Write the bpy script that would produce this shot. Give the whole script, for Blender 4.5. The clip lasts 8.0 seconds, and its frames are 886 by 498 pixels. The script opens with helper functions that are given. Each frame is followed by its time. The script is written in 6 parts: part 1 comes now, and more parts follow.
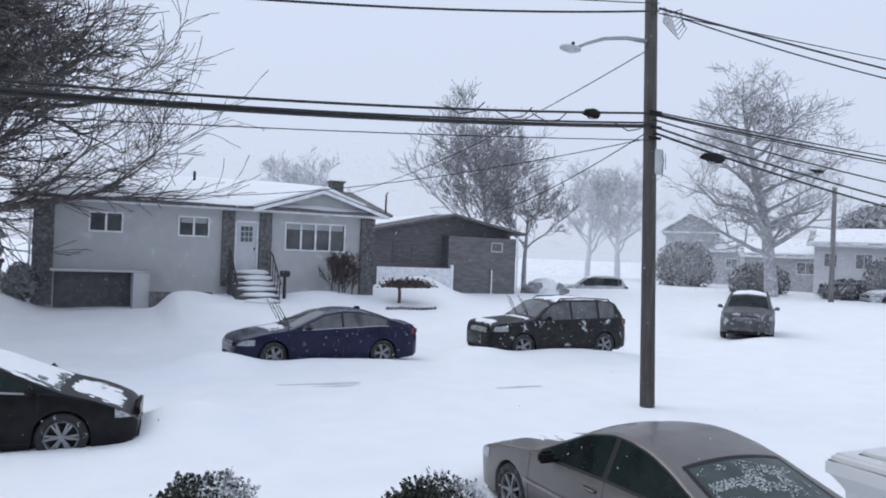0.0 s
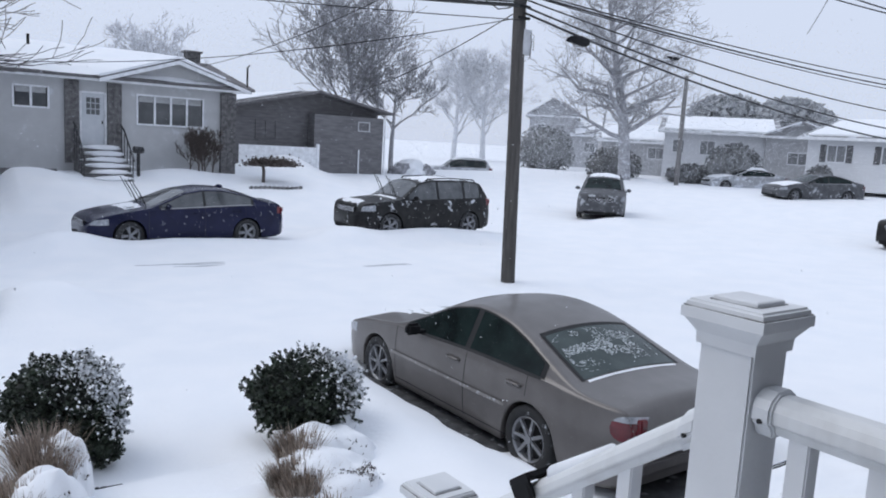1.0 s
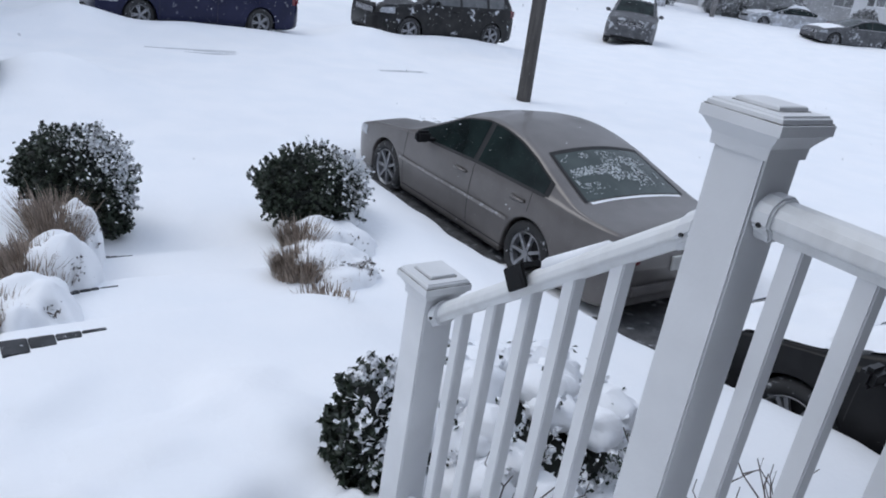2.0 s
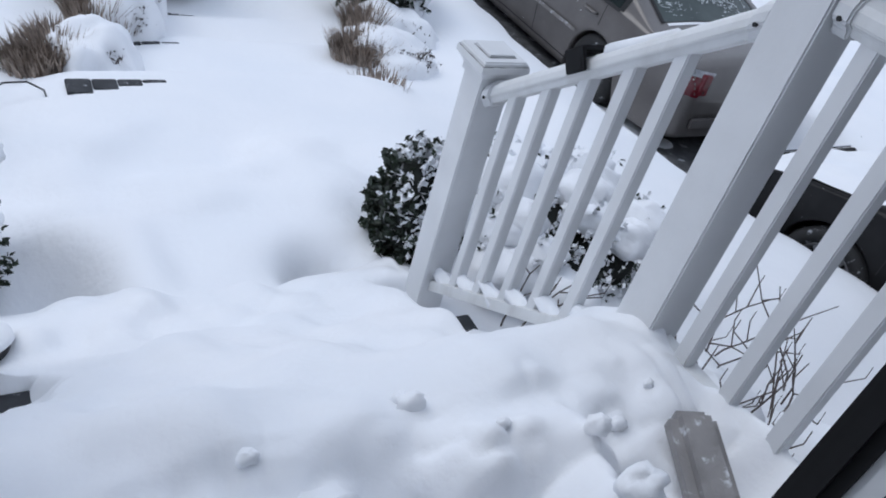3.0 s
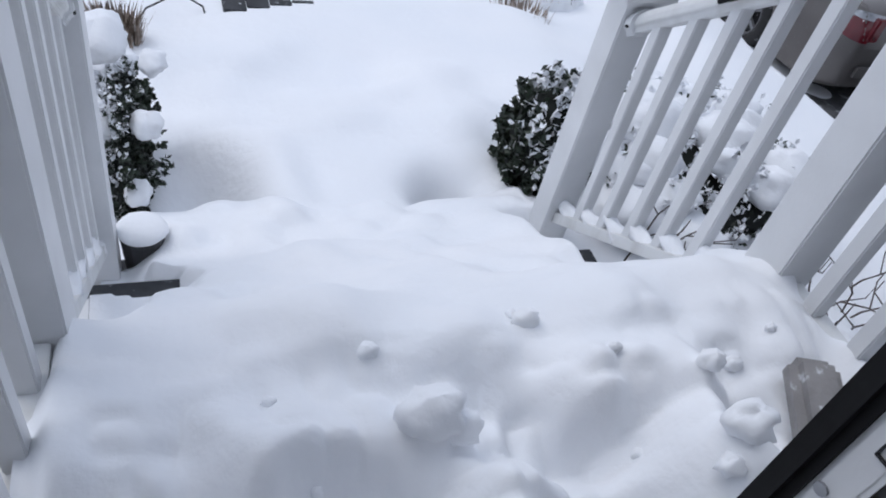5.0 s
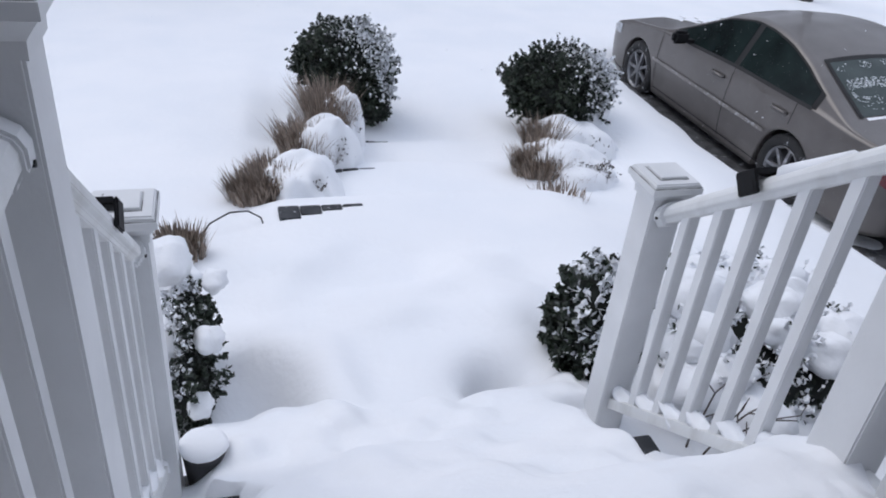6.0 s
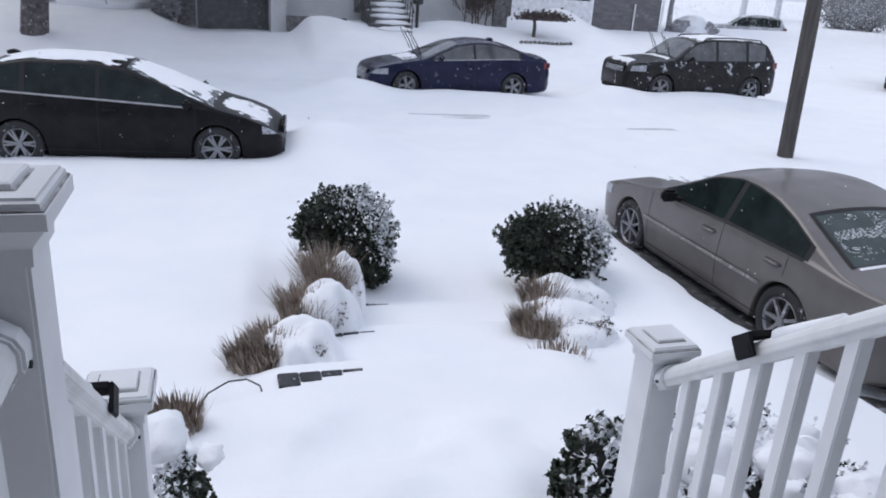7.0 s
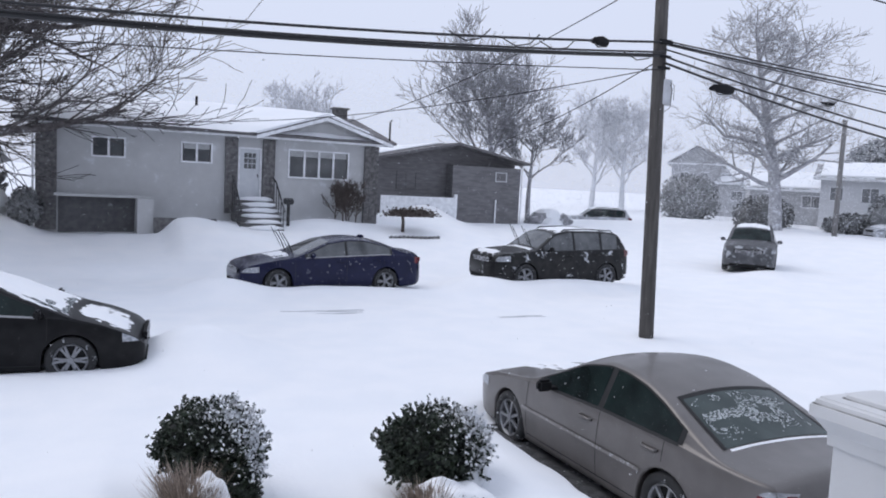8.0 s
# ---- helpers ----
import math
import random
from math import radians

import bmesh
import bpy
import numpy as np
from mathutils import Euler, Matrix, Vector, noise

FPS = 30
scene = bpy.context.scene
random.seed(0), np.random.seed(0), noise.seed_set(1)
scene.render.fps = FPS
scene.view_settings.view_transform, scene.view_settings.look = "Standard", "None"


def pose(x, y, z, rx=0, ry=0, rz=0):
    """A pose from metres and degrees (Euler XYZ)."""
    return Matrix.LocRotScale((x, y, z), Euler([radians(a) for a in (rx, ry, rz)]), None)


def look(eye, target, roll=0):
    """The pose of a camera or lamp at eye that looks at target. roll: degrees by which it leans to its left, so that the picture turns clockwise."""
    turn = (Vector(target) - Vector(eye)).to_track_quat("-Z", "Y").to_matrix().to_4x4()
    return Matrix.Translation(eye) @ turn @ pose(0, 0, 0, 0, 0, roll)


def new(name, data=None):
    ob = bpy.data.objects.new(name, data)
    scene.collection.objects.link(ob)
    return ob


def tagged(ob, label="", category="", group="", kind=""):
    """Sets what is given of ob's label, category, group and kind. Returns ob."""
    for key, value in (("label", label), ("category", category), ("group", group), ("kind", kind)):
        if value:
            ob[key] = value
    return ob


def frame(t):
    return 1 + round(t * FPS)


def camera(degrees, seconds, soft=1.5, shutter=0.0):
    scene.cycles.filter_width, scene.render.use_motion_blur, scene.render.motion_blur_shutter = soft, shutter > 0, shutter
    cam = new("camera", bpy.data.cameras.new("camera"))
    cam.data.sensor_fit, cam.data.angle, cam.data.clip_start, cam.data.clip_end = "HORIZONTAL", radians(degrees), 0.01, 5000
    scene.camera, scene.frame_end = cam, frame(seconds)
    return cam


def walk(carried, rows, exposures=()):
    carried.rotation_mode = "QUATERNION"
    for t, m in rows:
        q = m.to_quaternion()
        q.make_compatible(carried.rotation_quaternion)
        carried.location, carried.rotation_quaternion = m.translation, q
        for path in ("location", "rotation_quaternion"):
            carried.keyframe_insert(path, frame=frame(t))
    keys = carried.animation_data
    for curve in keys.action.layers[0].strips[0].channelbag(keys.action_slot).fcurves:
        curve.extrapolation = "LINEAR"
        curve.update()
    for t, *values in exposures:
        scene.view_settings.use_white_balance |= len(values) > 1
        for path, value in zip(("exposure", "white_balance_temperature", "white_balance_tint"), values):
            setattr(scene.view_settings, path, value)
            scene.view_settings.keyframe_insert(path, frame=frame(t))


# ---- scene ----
cam = camera(60.7, 8.0, soft=1.9)
PATH = [
    (0, look((-0.005, 0.017, 3.012), (0.866, 1.817, 3.027), 2.2)),
    (0.5, look((-0.018, 0.034, 2.985), (1.058, 1.716, 2.866), 2.3)),
    (1, look((-0.034, 0.032, 2.967), (1.139, 1.627, 2.687), 3.3)),
    (1.2, look((-0.015, 0.065, 2.973), (1.171, 1.635, 2.613), 4.1)),
    (2.3, look((-0.034, 0.004, 2.866), (1.043, 1.434, 1.974), 11.4)),
    (2.5, look((-0.036, -0.008, 2.855), (1.008, 1.385, 1.871), 13.0)),
    (3, look((-0.054, -0.049, 2.824), (0.911, 1.242, 1.64), 16.9)),
    (3.5, look((-0.057, -0.066, 2.791), (0.83, 1.125, 1.451), 20.4)),
    (4, look((-0.068, -0.09, 2.76), (0.745, 1.031, 1.317), 23.0)),
    (5.3, look((-0.066, -0.092, 2.848), (0.547, 1.309, 1.56), 12.0)),
    (5.5, look((-0.065, -0.083, 2.871), (0.531, 1.392, 1.66), 10.0)),
    (6, look((-0.056, -0.091, 2.918), (0.483, 1.527, 1.874), 6.0)),
    (6.5, look((-0.046, -0.092, 2.933), (0.478, 1.626, 2.054), 4.6)),
    (7, look((-0.046, -0.091, 2.956), (0.509, 1.708, 2.281), 3.9)),
    (7.5, look((-0.061, -0.087, 3.017), (0.602, 1.753, 2.598), 3.6)),
    (8, look((0.003, 0.007, 3.035), (0.869, 1.801, 2.862), 2.9)),
]
walk(cam, PATH, [(0.0, 0.0, 6500, 10), (1.0, 0.0, 6500, 10), (2.5, -0.05, 6330, 9.5), (4.0, -0.02, 6300, 9.5), (5.5, 0.0, 6560, 12), (6.5, 0.02, 6580, 12.5), (7.5, 0.04, 6580, 13), (8.0, 0.04, 6580, 13)])

# ---- overcast sky and a weak veiled sun ----
world = bpy.data.worlds.new("overcast_sky")
scene.world = world
world.use_nodes = True
wn, wl = world.node_tree.nodes, world.node_tree.links
sky = wn.new("ShaderNodeTexSky")
sky.sky_type = "NISHITA"
sky.sun_disc = False
sky.sun_elevation, sky.sun_rotation = radians(53), radians(-45)
sky_scale = wn.new("ShaderNodeVectorMath")
sky_scale.operation = "SCALE"
sky_scale.inputs[3].default_value = 0.1
wl.new(sky.outputs[0], sky_scale.inputs[0])
wco = wn.new("ShaderNodeTexCoord")
wsep = wn.new("ShaderNodeSeparateXYZ")
wl.new(wco.outputs["Generated"], wsep.inputs[0])
cloud = wn.new("ShaderNodeValToRGB")
cloud.color_ramp.elements[0].position = 0.0
cloud.color_ramp.elements[0].color = (0.715, 0.79, 0.965, 1)
cloud.color_ramp.elements[1].position = 1.0
cloud.color_ramp.elements[1].color = (0.83, 0.945, 1.17, 1)
wl.new(wsep.outputs[2], cloud.inputs[0])
wmix = wn.new("ShaderNodeMix")
wmix.data_type = "RGBA"
wmix.inputs[0].default_value = 0.93
wl.new(sky_scale.outputs[0], wmix.inputs[6])
wl.new(cloud.outputs[0], wmix.inputs[7])
wl.new(wmix.outputs[2], wn["Background"].inputs[0])
wn["Background"].inputs[1].default_value = 0.93
sun = new("sun", bpy.data.lights.new("sun", "SUN"))
sun.data.energy, sun.data.angle, sun.data.color = 0.8, radians(40), (1, 0.97, 0.93)
sun.matrix_basis = look((-9, 9, 17), (0, 0, 0))


# ---- materials ----
def material(name, color, rough=0.6, metal=0.0, color2=None, scale=8.0, detail=4.0, bump=0.0, bump_scale=40.0,
             contrast=(0.35, 0.65), spec=0.5, stretch=(1, 1, 1), coat=0.0, snow=0.0, snow_scale=30.0, snow_cut=0.6, rand=0.0):
    m = bpy.data.materials.new(name)
    m.use_nodes = True
    n, l = m.node_tree.nodes, m.node_tree.links
    b = n["Principled BSDF"]
    b.inputs["Roughness"].default_value = rough
    b.inputs["Metallic"].default_value = metal
    b.inputs["Specular IOR Level"].default_value = spec
    b.inputs["Coat Weight"].default_value = coat
    co = n.new("ShaderNodeTexCoord")
    mp = n.new("ShaderNodeMapping")
    mp.inputs["Scale"].default_value = stretch
    l.new(co.outputs["Object"], mp.inputs["Vector"])
    tex = n.new("ShaderNodeTexNoise")
    tex.inputs["Scale"].default_value = scale
    tex.inputs["Detail"].default_value = detail
    l.new(mp.outputs[0], tex.inputs["Vector"])
    ramp = n.new("ShaderNodeValToRGB")
    ramp.color_ramp.elements[0].position, ramp.color_ramp.elements[1].position = contrast
    ramp.color_ramp.elements[0].color = (*color, 1)
    ramp.color_ramp.elements[1].color = (*(color2 or [c * 1.25 for c in color]), 1)
    l.new(tex.outputs["Fac"], ramp.inputs[0])
    out = ramp.outputs[0]
    if rand:
        info = n.new("ShaderNodeNewGeometry")
        hsv = n.new("ShaderNodeHueSaturation")
        mr = n.new("ShaderNodeMapRange")
        mr.inputs[3].default_value, mr.inputs[4].default_value = 1 - rand, 1 + rand
        l.new(info.outputs["Random Per Island"], mr.inputs[0])
        l.new(mr.outputs[0], hsv.inputs["Value"])
        l.new(out, hsv.inputs["Color"])
        out = hsv.outputs[0]
    if snow:
        t2 = n.new("ShaderNodeTexNoise")
        t2.inputs["Scale"].default_value = snow_scale
        t2.inputs["Detail"].default_value = 5
        t2.inputs["Roughness"].default_value = 0.65
        l.new(co.outputs["Object"], t2.inputs["Vector"])
        r2 = n.new("ShaderNodeValToRGB")
        r2.color_ramp.elements[0].position, r2.color_ramp.elements[1].position = snow_cut, snow_cut + 0.08
        r2.color_ramp.elements[0].color = (0, 0, 0, 1)
        r2.color_ramp.elements[1].color = (snow, snow, snow, 1)
        l.new(t2.outputs["Fac"], r2.inputs[0])
        mx = n.new("ShaderNodeMix")
        mx.data_type = "RGBA"
        l.new(r2.outputs[0], mx.inputs[0])
        l.new(out, mx.inputs[6])
        mx.inputs[7].default_value = (0.8, 0.83, 0.88, 1)
        out = mx.outputs[2]
        rr = n.new("ShaderNodeMapRange")
        rr.inputs[3].default_value, rr.inputs[4].default_value = rough, 0.85
        l.new(r2.outputs[0], rr.inputs[0])
        l.new(rr.outputs[0], b.inputs["Roughness"])
    l.new(out, b.inputs["Base Color"])
    if bump:
        t3 = n.new("ShaderNodeTexNoise")
        t3.inputs["Scale"].default_value = bump_scale
        t3.inputs["Detail"].default_value = 5
        l.new(mp.outputs[0], t3.inputs["Vector"])
        bp = n.new("ShaderNodeBump")
        bp.inputs["Strength"].default_value = bump
        bp.inputs["Distance"].default_value = 0.02
        l.new(t3.outputs["Fac"], bp.inputs["Height"])
        l.new(bp.outputs[0], b.inputs["Normal"])
    return m


SNOW = material("snow", (0.84, 0.86, 0.89), 0.75, color2=(0.88, 0.89, 0.91), scale=1.3, bump=0.25, bump_scale=22, spec=0.25)
SNOWC = material("crisp_snow", (0.84, 0.86, 0.89), 0.75, color2=(0.88, 0.89, 0.91), scale=3, bump=0.16, bump_scale=45, spec=0.25)
VINYL = material("white_vinyl", (0.66, 0.67, 0.68), 0.42, color2=(0.73, 0.74, 0.75), scale=5, bump=0.04, bump_scale=90)
VINYLW = material("weathered_vinyl", (0.62, 0.62, 0.61), 0.5, color2=(0.74, 0.75, 0.75), scale=14, contrast=(0.3, 0.55), stretch=(1, 1, 0.3))
GRIME = material("seam_grime", (0.16, 0.155, 0.15), 0.9, color2=(0.50, 0.50, 0.50), scale=30, contrast=(0.4, 0.62))
DARKGAP = material("dark_seam_and_shade", (0.015, 0.015, 0.016), 0.8)
BLACKPL = material("black_plastic", (0.010, 0.010, 0.011), 0.7, spec=0.2, bump=0.05)
RUBBER = material("tyre_rubber", (0.022, 0.022, 0.023), 0.8, bump=0.2, bump_scale=60, snow=0.6, snow_scale=14, snow_cut=0.60)
RIM = material("alloy_rim", (0.24, 0.245, 0.26), 0.45, 0.5, scale=30, snow=0.5, snow_scale=18, snow_cut=0.60)
GLASSD = material("dark_car_glass", (0.012, 0.016, 0.017), 0.08, spec=0.55, scale=6)
GLASSF = material("frosted_car_glass", (0.02, 0.035, 0.035), 0.2, color2=(0.05, 0.07, 0.07), scale=3, spec=0.5, snow=0.42, snow_scale=24, snow_cut=0.50)
GLASSS = material("speckled_car_glass", (0.006, 0.010, 0.010), 0.10, color2=(0.016, 0.026, 0.025), scale=3, spec=0.20, snow=0.45, snow_scale=55, snow_cut=0.66)
TAN = material("taupe_car_paint", (0.128, 0.118, 0.112), 0.36, 0.3, color2=(0.152, 0.140, 0.134), scale=4, coat=0.30, bump=0.01, snow=0.4, snow_scale=60, snow_cut=0.66)
BLUE = material("navy_car_paint", (0.007, 0.009, 0.034), 0.26, 0.2, color2=(0.012, 0.014, 0.046), scale=3, spec=0.22, coat=0.14, snow=0.28, snow_scale=9, snow_cut=0.62)
BLACK = material("black_car_paint", (0.006, 0.006, 0.007), 0.35, 0.0, color2=(0.012, 0.012, 0.013), scale=6, spec=0.16, coat=0.06, snow=0.5, snow_scale=26, snow_cut=0.69)
BLACKS = material("snowy_black_paint", (0.008, 0.008, 0.009), 0.4, 0.0, color2=(0.02, 0.02, 0.02), scale=6, spec=0.22, coat=0.06, snow=0.7, snow_scale=5, snow_cut=0.60)
# Dark paint of distant cars, lightened to include haze, with snow flecks.
FARCAR = material("hazed_snowy_dark_paint", (0.05, 0.052, 0.057), 0.5, color2=(0.09, 0.092, 0.1), scale=5, snow=0.5, snow_scale=4, snow_cut=0.58)
SILVER = material("silver_car_paint", (0.33, 0.34, 0.36), 0.4, 0.3, color2=(0.45, 0.46, 0.48), scale=4, snow=0.7, snow_scale=3, snow_cut=0.5)
CHROME = material("chrome", (0.6, 0.6, 0.62), 0.18, 1.0)
LAMP = material("headlight_lens", (0.25, 0.265, 0.285), 0.12, 0.2, color2=(0.45, 0.47, 0.5), scale=20, snow=0.35, snow_scale=20, snow_cut=0.6)
RED = material("red_tail_lens", (0.085, 0.003, 0.008), 0.15, color2=(0.14, 0.006, 0.013), scale=12, coat=0.5)
PLATE = material("number_plate", (0.5, 0.5, 0.48), 0.5)
ASPHALT = material("wet_asphalt", (0.035, 0.036, 0.038), 0.7, color2=(0.10, 0.10, 0.105), scale=6, bump=0.5, bump_scale=70, snow=0.45, snow_scale=7, snow_cut=0.58)
SLATE = material("slate_riser", (0.026, 0.028, 0.032), 0.85, color2=(0.055, 0.058, 0.064), scale=9, bump=0.3, bump_scale=30, snow=0.6, snow_scale=22, snow_cut=0.62)
DULL = material("dull_metal_trim", (0.26, 0.26, 0.27), 0.5, 0.3)
# Far roofs and panes: base colours raised to paint in haze.
SHINGLEF = material("hazed_snowy_shingle", (0.22, 0.22, 0.23), 0.9, color2=(0.34, 0.34, 0.35), scale=6, snow=0.8, snow_scale=2, snow_cut=0.5)
FARGLASS = material("hazed_far_glass", (0.2, 0.205, 0.215), 0.3)
SLUSH = material("grey_slush", (0.36, 0.37, 0.39), 0.7, color2=(0.6, 0.62, 0.65), scale=2.5, bump=0.3)
BRICK = material("grey_paver", (0.22, 0.212, 0.21), 0.85, color2=(0.30, 0.288, 0.285), scale=10, bump=0.3, bump_scale=60, snow=0.6, snow_scale=20, snow_cut=0.62)
LEAF = material("boxwood_leaf", (0.014, 0.022, 0.014), 0.45, color2=(0.035, 0.05, 0.03), scale=6, rand=0.45)
# Near-black filler colour for the shade deep between leaves.
LEAFIN = material("shrub_inside_shade", (0.008, 0.010, 0.008), 0.9)
STRAW = material("dry_grass", (0.20, 0.155, 0.125), 0.8, color2=(0.38, 0.31, 0.255), scale=20, rand=0.4)
TWIG = material("bare_twig", (0.07, 0.055, 0.05), 0.85, color2=(0.12, 0.10, 0.09), scale=20)
BARK = material("wet_bark", (0.058, 0.050, 0.049), 0.9, color2=(0.14, 0.128, 0.128), scale=6, bump=0.4, bump_scale=25, snow=0.5, snow_scale=7, snow_cut=0.60)
# Far barks are lightened to paint in haze; their noise flecks are snow.
BARKF = material("hazed_bark", (0.20, 0.197, 0.21), 0.9, color2=(0.34, 0.34, 0.36), scale=5, snow=0.6, snow_scale=4, snow_cut=0.55)
BARKG = material("haze_whitened_bark", (0.58, 0.59, 0.62), 0.9, color2=(0.70, 0.71, 0.74), scale=4)
BARKM = material("half_hazed_bark", (0.30, 0.30, 0.315), 0.9, color2=(0.44, 0.44, 0.46), scale=5, snow=0.6, snow_scale=4, snow_cut=0.55)
POLEW = material("creosote_pole_wood", (0.055, 0.050, 0.047), 0.85, color2=(0.10, 0.092, 0.085), scale=5, stretch=(3, 3, 0.25), bump=0.5, bump_scale=20, snow=0.35, snow_scale=26, snow_cut=0.66)
POLEF = material("grey_pole_wood", (0.16, 0.155, 0.155), 0.9, color2=(0.24, 0.235, 0.235), scale=4, stretch=(3, 3, 0.3))
CABLE = material("black_cable", (0.02, 0.02, 0.022), 0.6, snow=0.25, snow_scale=3, snow_cut=0.66)
GALV = material("galvanised_steel", (0.30, 0.31, 0.33), 0.5, 0.4, scale=12)
GREYBOX = material("grey_metal_box", (0.42, 0.43, 0.45), 0.5, scale=9)
# Stucco grey is raised above its own tone to paint in haze.
SIDING = material("hazed_grey_stucco", (0.46, 0.465, 0.47), 0.9, color2=(0.51, 0.515, 0.52), scale=2.2, bump=0.15, bump_scale=50, snow=0.35, snow_scale=2.2, snow_cut=0.62)
STONE = material("dark_stone", (0.09, 0.088, 0.09), 0.85, color2=(0.19, 0.185, 0.185), scale=8, rand=0.35, bump=0.4, snow=0.5, snow_scale=10, snow_cut=0.62)
TRIM = material("white_trim_paint", (0.70, 0.71, 0.73), 0.5, scale=5)
DOORP = material("pale_blue_door_paint", (0.53, 0.555, 0.585), 0.5, color2=(0.60, 0.62, 0.645), scale=4)
SHINGLE = material("dark_shingle", (0.10, 0.095, 0.098), 0.9, color2=(0.17, 0.165, 0.17), scale=12, bump=0.4, snow=0.6, snow_scale=3, snow_cut=0.60)
WINGLASS = material("house_window_glass", (0.06, 0.065, 0.07), 0.1, color2=(0.11, 0.115, 0.12), scale=1.5, spec=0.5)
BLIND = material("window_blind", (0.34, 0.345, 0.35), 0.7)
GARAGE = material("charcoal_garage_door", (0.085, 0.085, 0.09), 0.6, color2=(0.13, 0.13, 0.135), scale=5, snow=0.3, snow_scale=4, snow_cut=0.62)
BROWN = material("dark_brown_siding", (0.125, 0.122, 0.127), 0.85, color2=(0.18, 0.176, 0.182), scale=2, stretch=(1, 1, 5), snow=0.3, snow_scale=2.5, snow_cut=0.62)
WHITESD = material("white_clapboard", (0.64, 0.65, 0.67), 0.8, color2=(0.70, 0.71, 0.73), scale=2, stretch=(0.4, 0.4, 6))
# Grey siding lightened so the far houses fade into haze.
GREYSD = material("hazed_grey_siding", (0.42, 0.425, 0.44), 0.85, color2=(0.48, 0.485, 0.50), scale=2)
# Far foliage: snow tone plus haze painted into the grey base colours.
HEDGE = material("hazed_snowy_hedge", (0.17, 0.175, 0.18), 0.9, color2=(0.28, 0.285, 0.29), scale=5, rand=0.35)
FIR = material("hazed_snowy_evergreen", (0.24, 0.25, 0.26), 0.9, color2=(0.38, 0.39, 0.40), scale=3, rand=0.3)
TERRA = material("black_planter", (0.03, 0.03, 0.032), 0.6)
STORM = material("storm_door_panel", (0.12, 0.123, 0.13), 0.35, color2=(0.15, 0.153, 0.16), scale=2)
IRON = material("wrought_iron", (0.02, 0.02, 0.022), 0.6, snow=0.5, snow_scale=14, snow_cut=0.58)


# ---- mesh helpers ----
class Build:
    def __init__(self):
        self.v, self.f = [], []

    def add(self, verts, faces):
        o = len(self.v)
        self.v += [tuple(p) for p in verts]
        self.f += [tuple(i + o for i in q) for q in faces]
        return self

    def box(self, x0, x1, y0, y1, z0, z1, m=None):
        p = [Vector((x, y, z)) for x in (x0, x1) for y in (y0, y1) for z in (z0, z1)]
        if m:
            p = [m @ q for q in p]
        return self.add(p, [(0, 1, 3, 2), (4, 6, 7, 5), (0, 4, 5, 1), (2, 3, 7, 6), (0, 2, 6, 4), (1, 5, 7, 3)])

    def tube(self, pts, radii, n=6, caps=True):
        pts = [Vector(p) for p in pts]
        rings = []
        for i, p in enumerate(pts):
            d = (pts[min(i + 1, len(pts) - 1)] - pts[max(i - 1, 0)]).normalized()
            u = d.cross(Vector((0, 0, 1)) if abs(d.z) < 0.9 else Vector((1, 0, 0))).normalized()
            w = d.cross(u)
            r = radii[i] if hasattr(radii, "__len__") else radii
            rings.append([p + (u * math.cos(a) + w * math.sin(a)) * r for a in (2 * math.pi * k / n for k in range(n))])
        fs = [(i * n + k, i * n + (k + 1) % n, (i + 1) * n + (k + 1) % n, (i + 1) * n + k) for i in range(len(pts) - 1) for k in range(n)]
        if caps:
            fs += [tuple(range(n))[::-1], tuple(range((len(pts) - 1) * n, len(pts) * n))]
        return self.add([q for r in rings for q in r], fs)

    def grid(self, P, flip=False):
        a, b = len(P), len(P[0])
        fs = [(i * b + j, i * b + j + 1, (i + 1) * b + j + 1, (i + 1) * b + j) for i in range(a - 1) for j in range(b - 1)]
        if flip:
            fs = [q[::-1] for q in fs]
        return self.add([q for r in P for q in r], fs)

    def blob(self, c, r, seed=0, n=10, rough=0.25, flat=0.0):
        """A lumpy closed mass round c with radii r."""
        c, r = Vector(c), Vector(r)
        vs, m = [], n * 2
        for i in range(n + 1):
            for j in range(m):
                a, b = math.pi * i / n, 2 * math.pi * j / m
                d = Vector((math.sin(a) * math.cos(b), math.sin(a) * math.sin(b), math.cos(a)))
                k = 1 + rough * noise.noise(d * 1.7 + Vector((seed * 3.1, seed, 0))) + rough * 0.4 * noise.noise(d * 4.3 + Vector((seed, 7, 0)))
                q = Vector((d.x * r.x, d.y * r.y, max(d.z, -1 + flat) * r.z)) * k
                vs.append(c + q)
        fs = [(i * m + j, (i + 1) * m + j, (i + 1) * m + (j + 1) % m, i * m + (j + 1) % m) for i in range(n) for j in range(m)]
        return self.add(vs, fs)

    def ob(self, name, mat, parent=None, label="", smooth=False, bevel=0.0, local=False):
        me = bpy.data.meshes.new(name)
        me.from_pydata(self.v, [], self.f)
        if bevel:
            bm = bmesh.new()
            bm.from_mesh(me)
            bmesh.ops.remove_doubles(bm, verts=bm.verts, dist=1e-5)
            bmesh.ops.recalc_face_normals(bm, faces=bm.faces)
            sharp = [e for e in bm.edges if len(e.link_faces) == 2 and e.calc_face_angle() > 0.6]
            bmesh.ops.bevel(bm, geom=sharp, offset=bevel, segments=2, affect="EDGES", clamp_overlap=True)
            bm.to_mesh(me)
            bm.free()
        me.materials.append(mat)
        if smooth:
            me.polygons.foreach_set("use_smooth", [True] * len(me.polygons))
        o = new(name, me)
        if parent:
            o.parent = parent
            if not local and parent.type == "EMPTY":
                o.matrix_parent_inverse = parent.matrix_basis.inverted()
        if label:
            tagged(o, label)
        return o


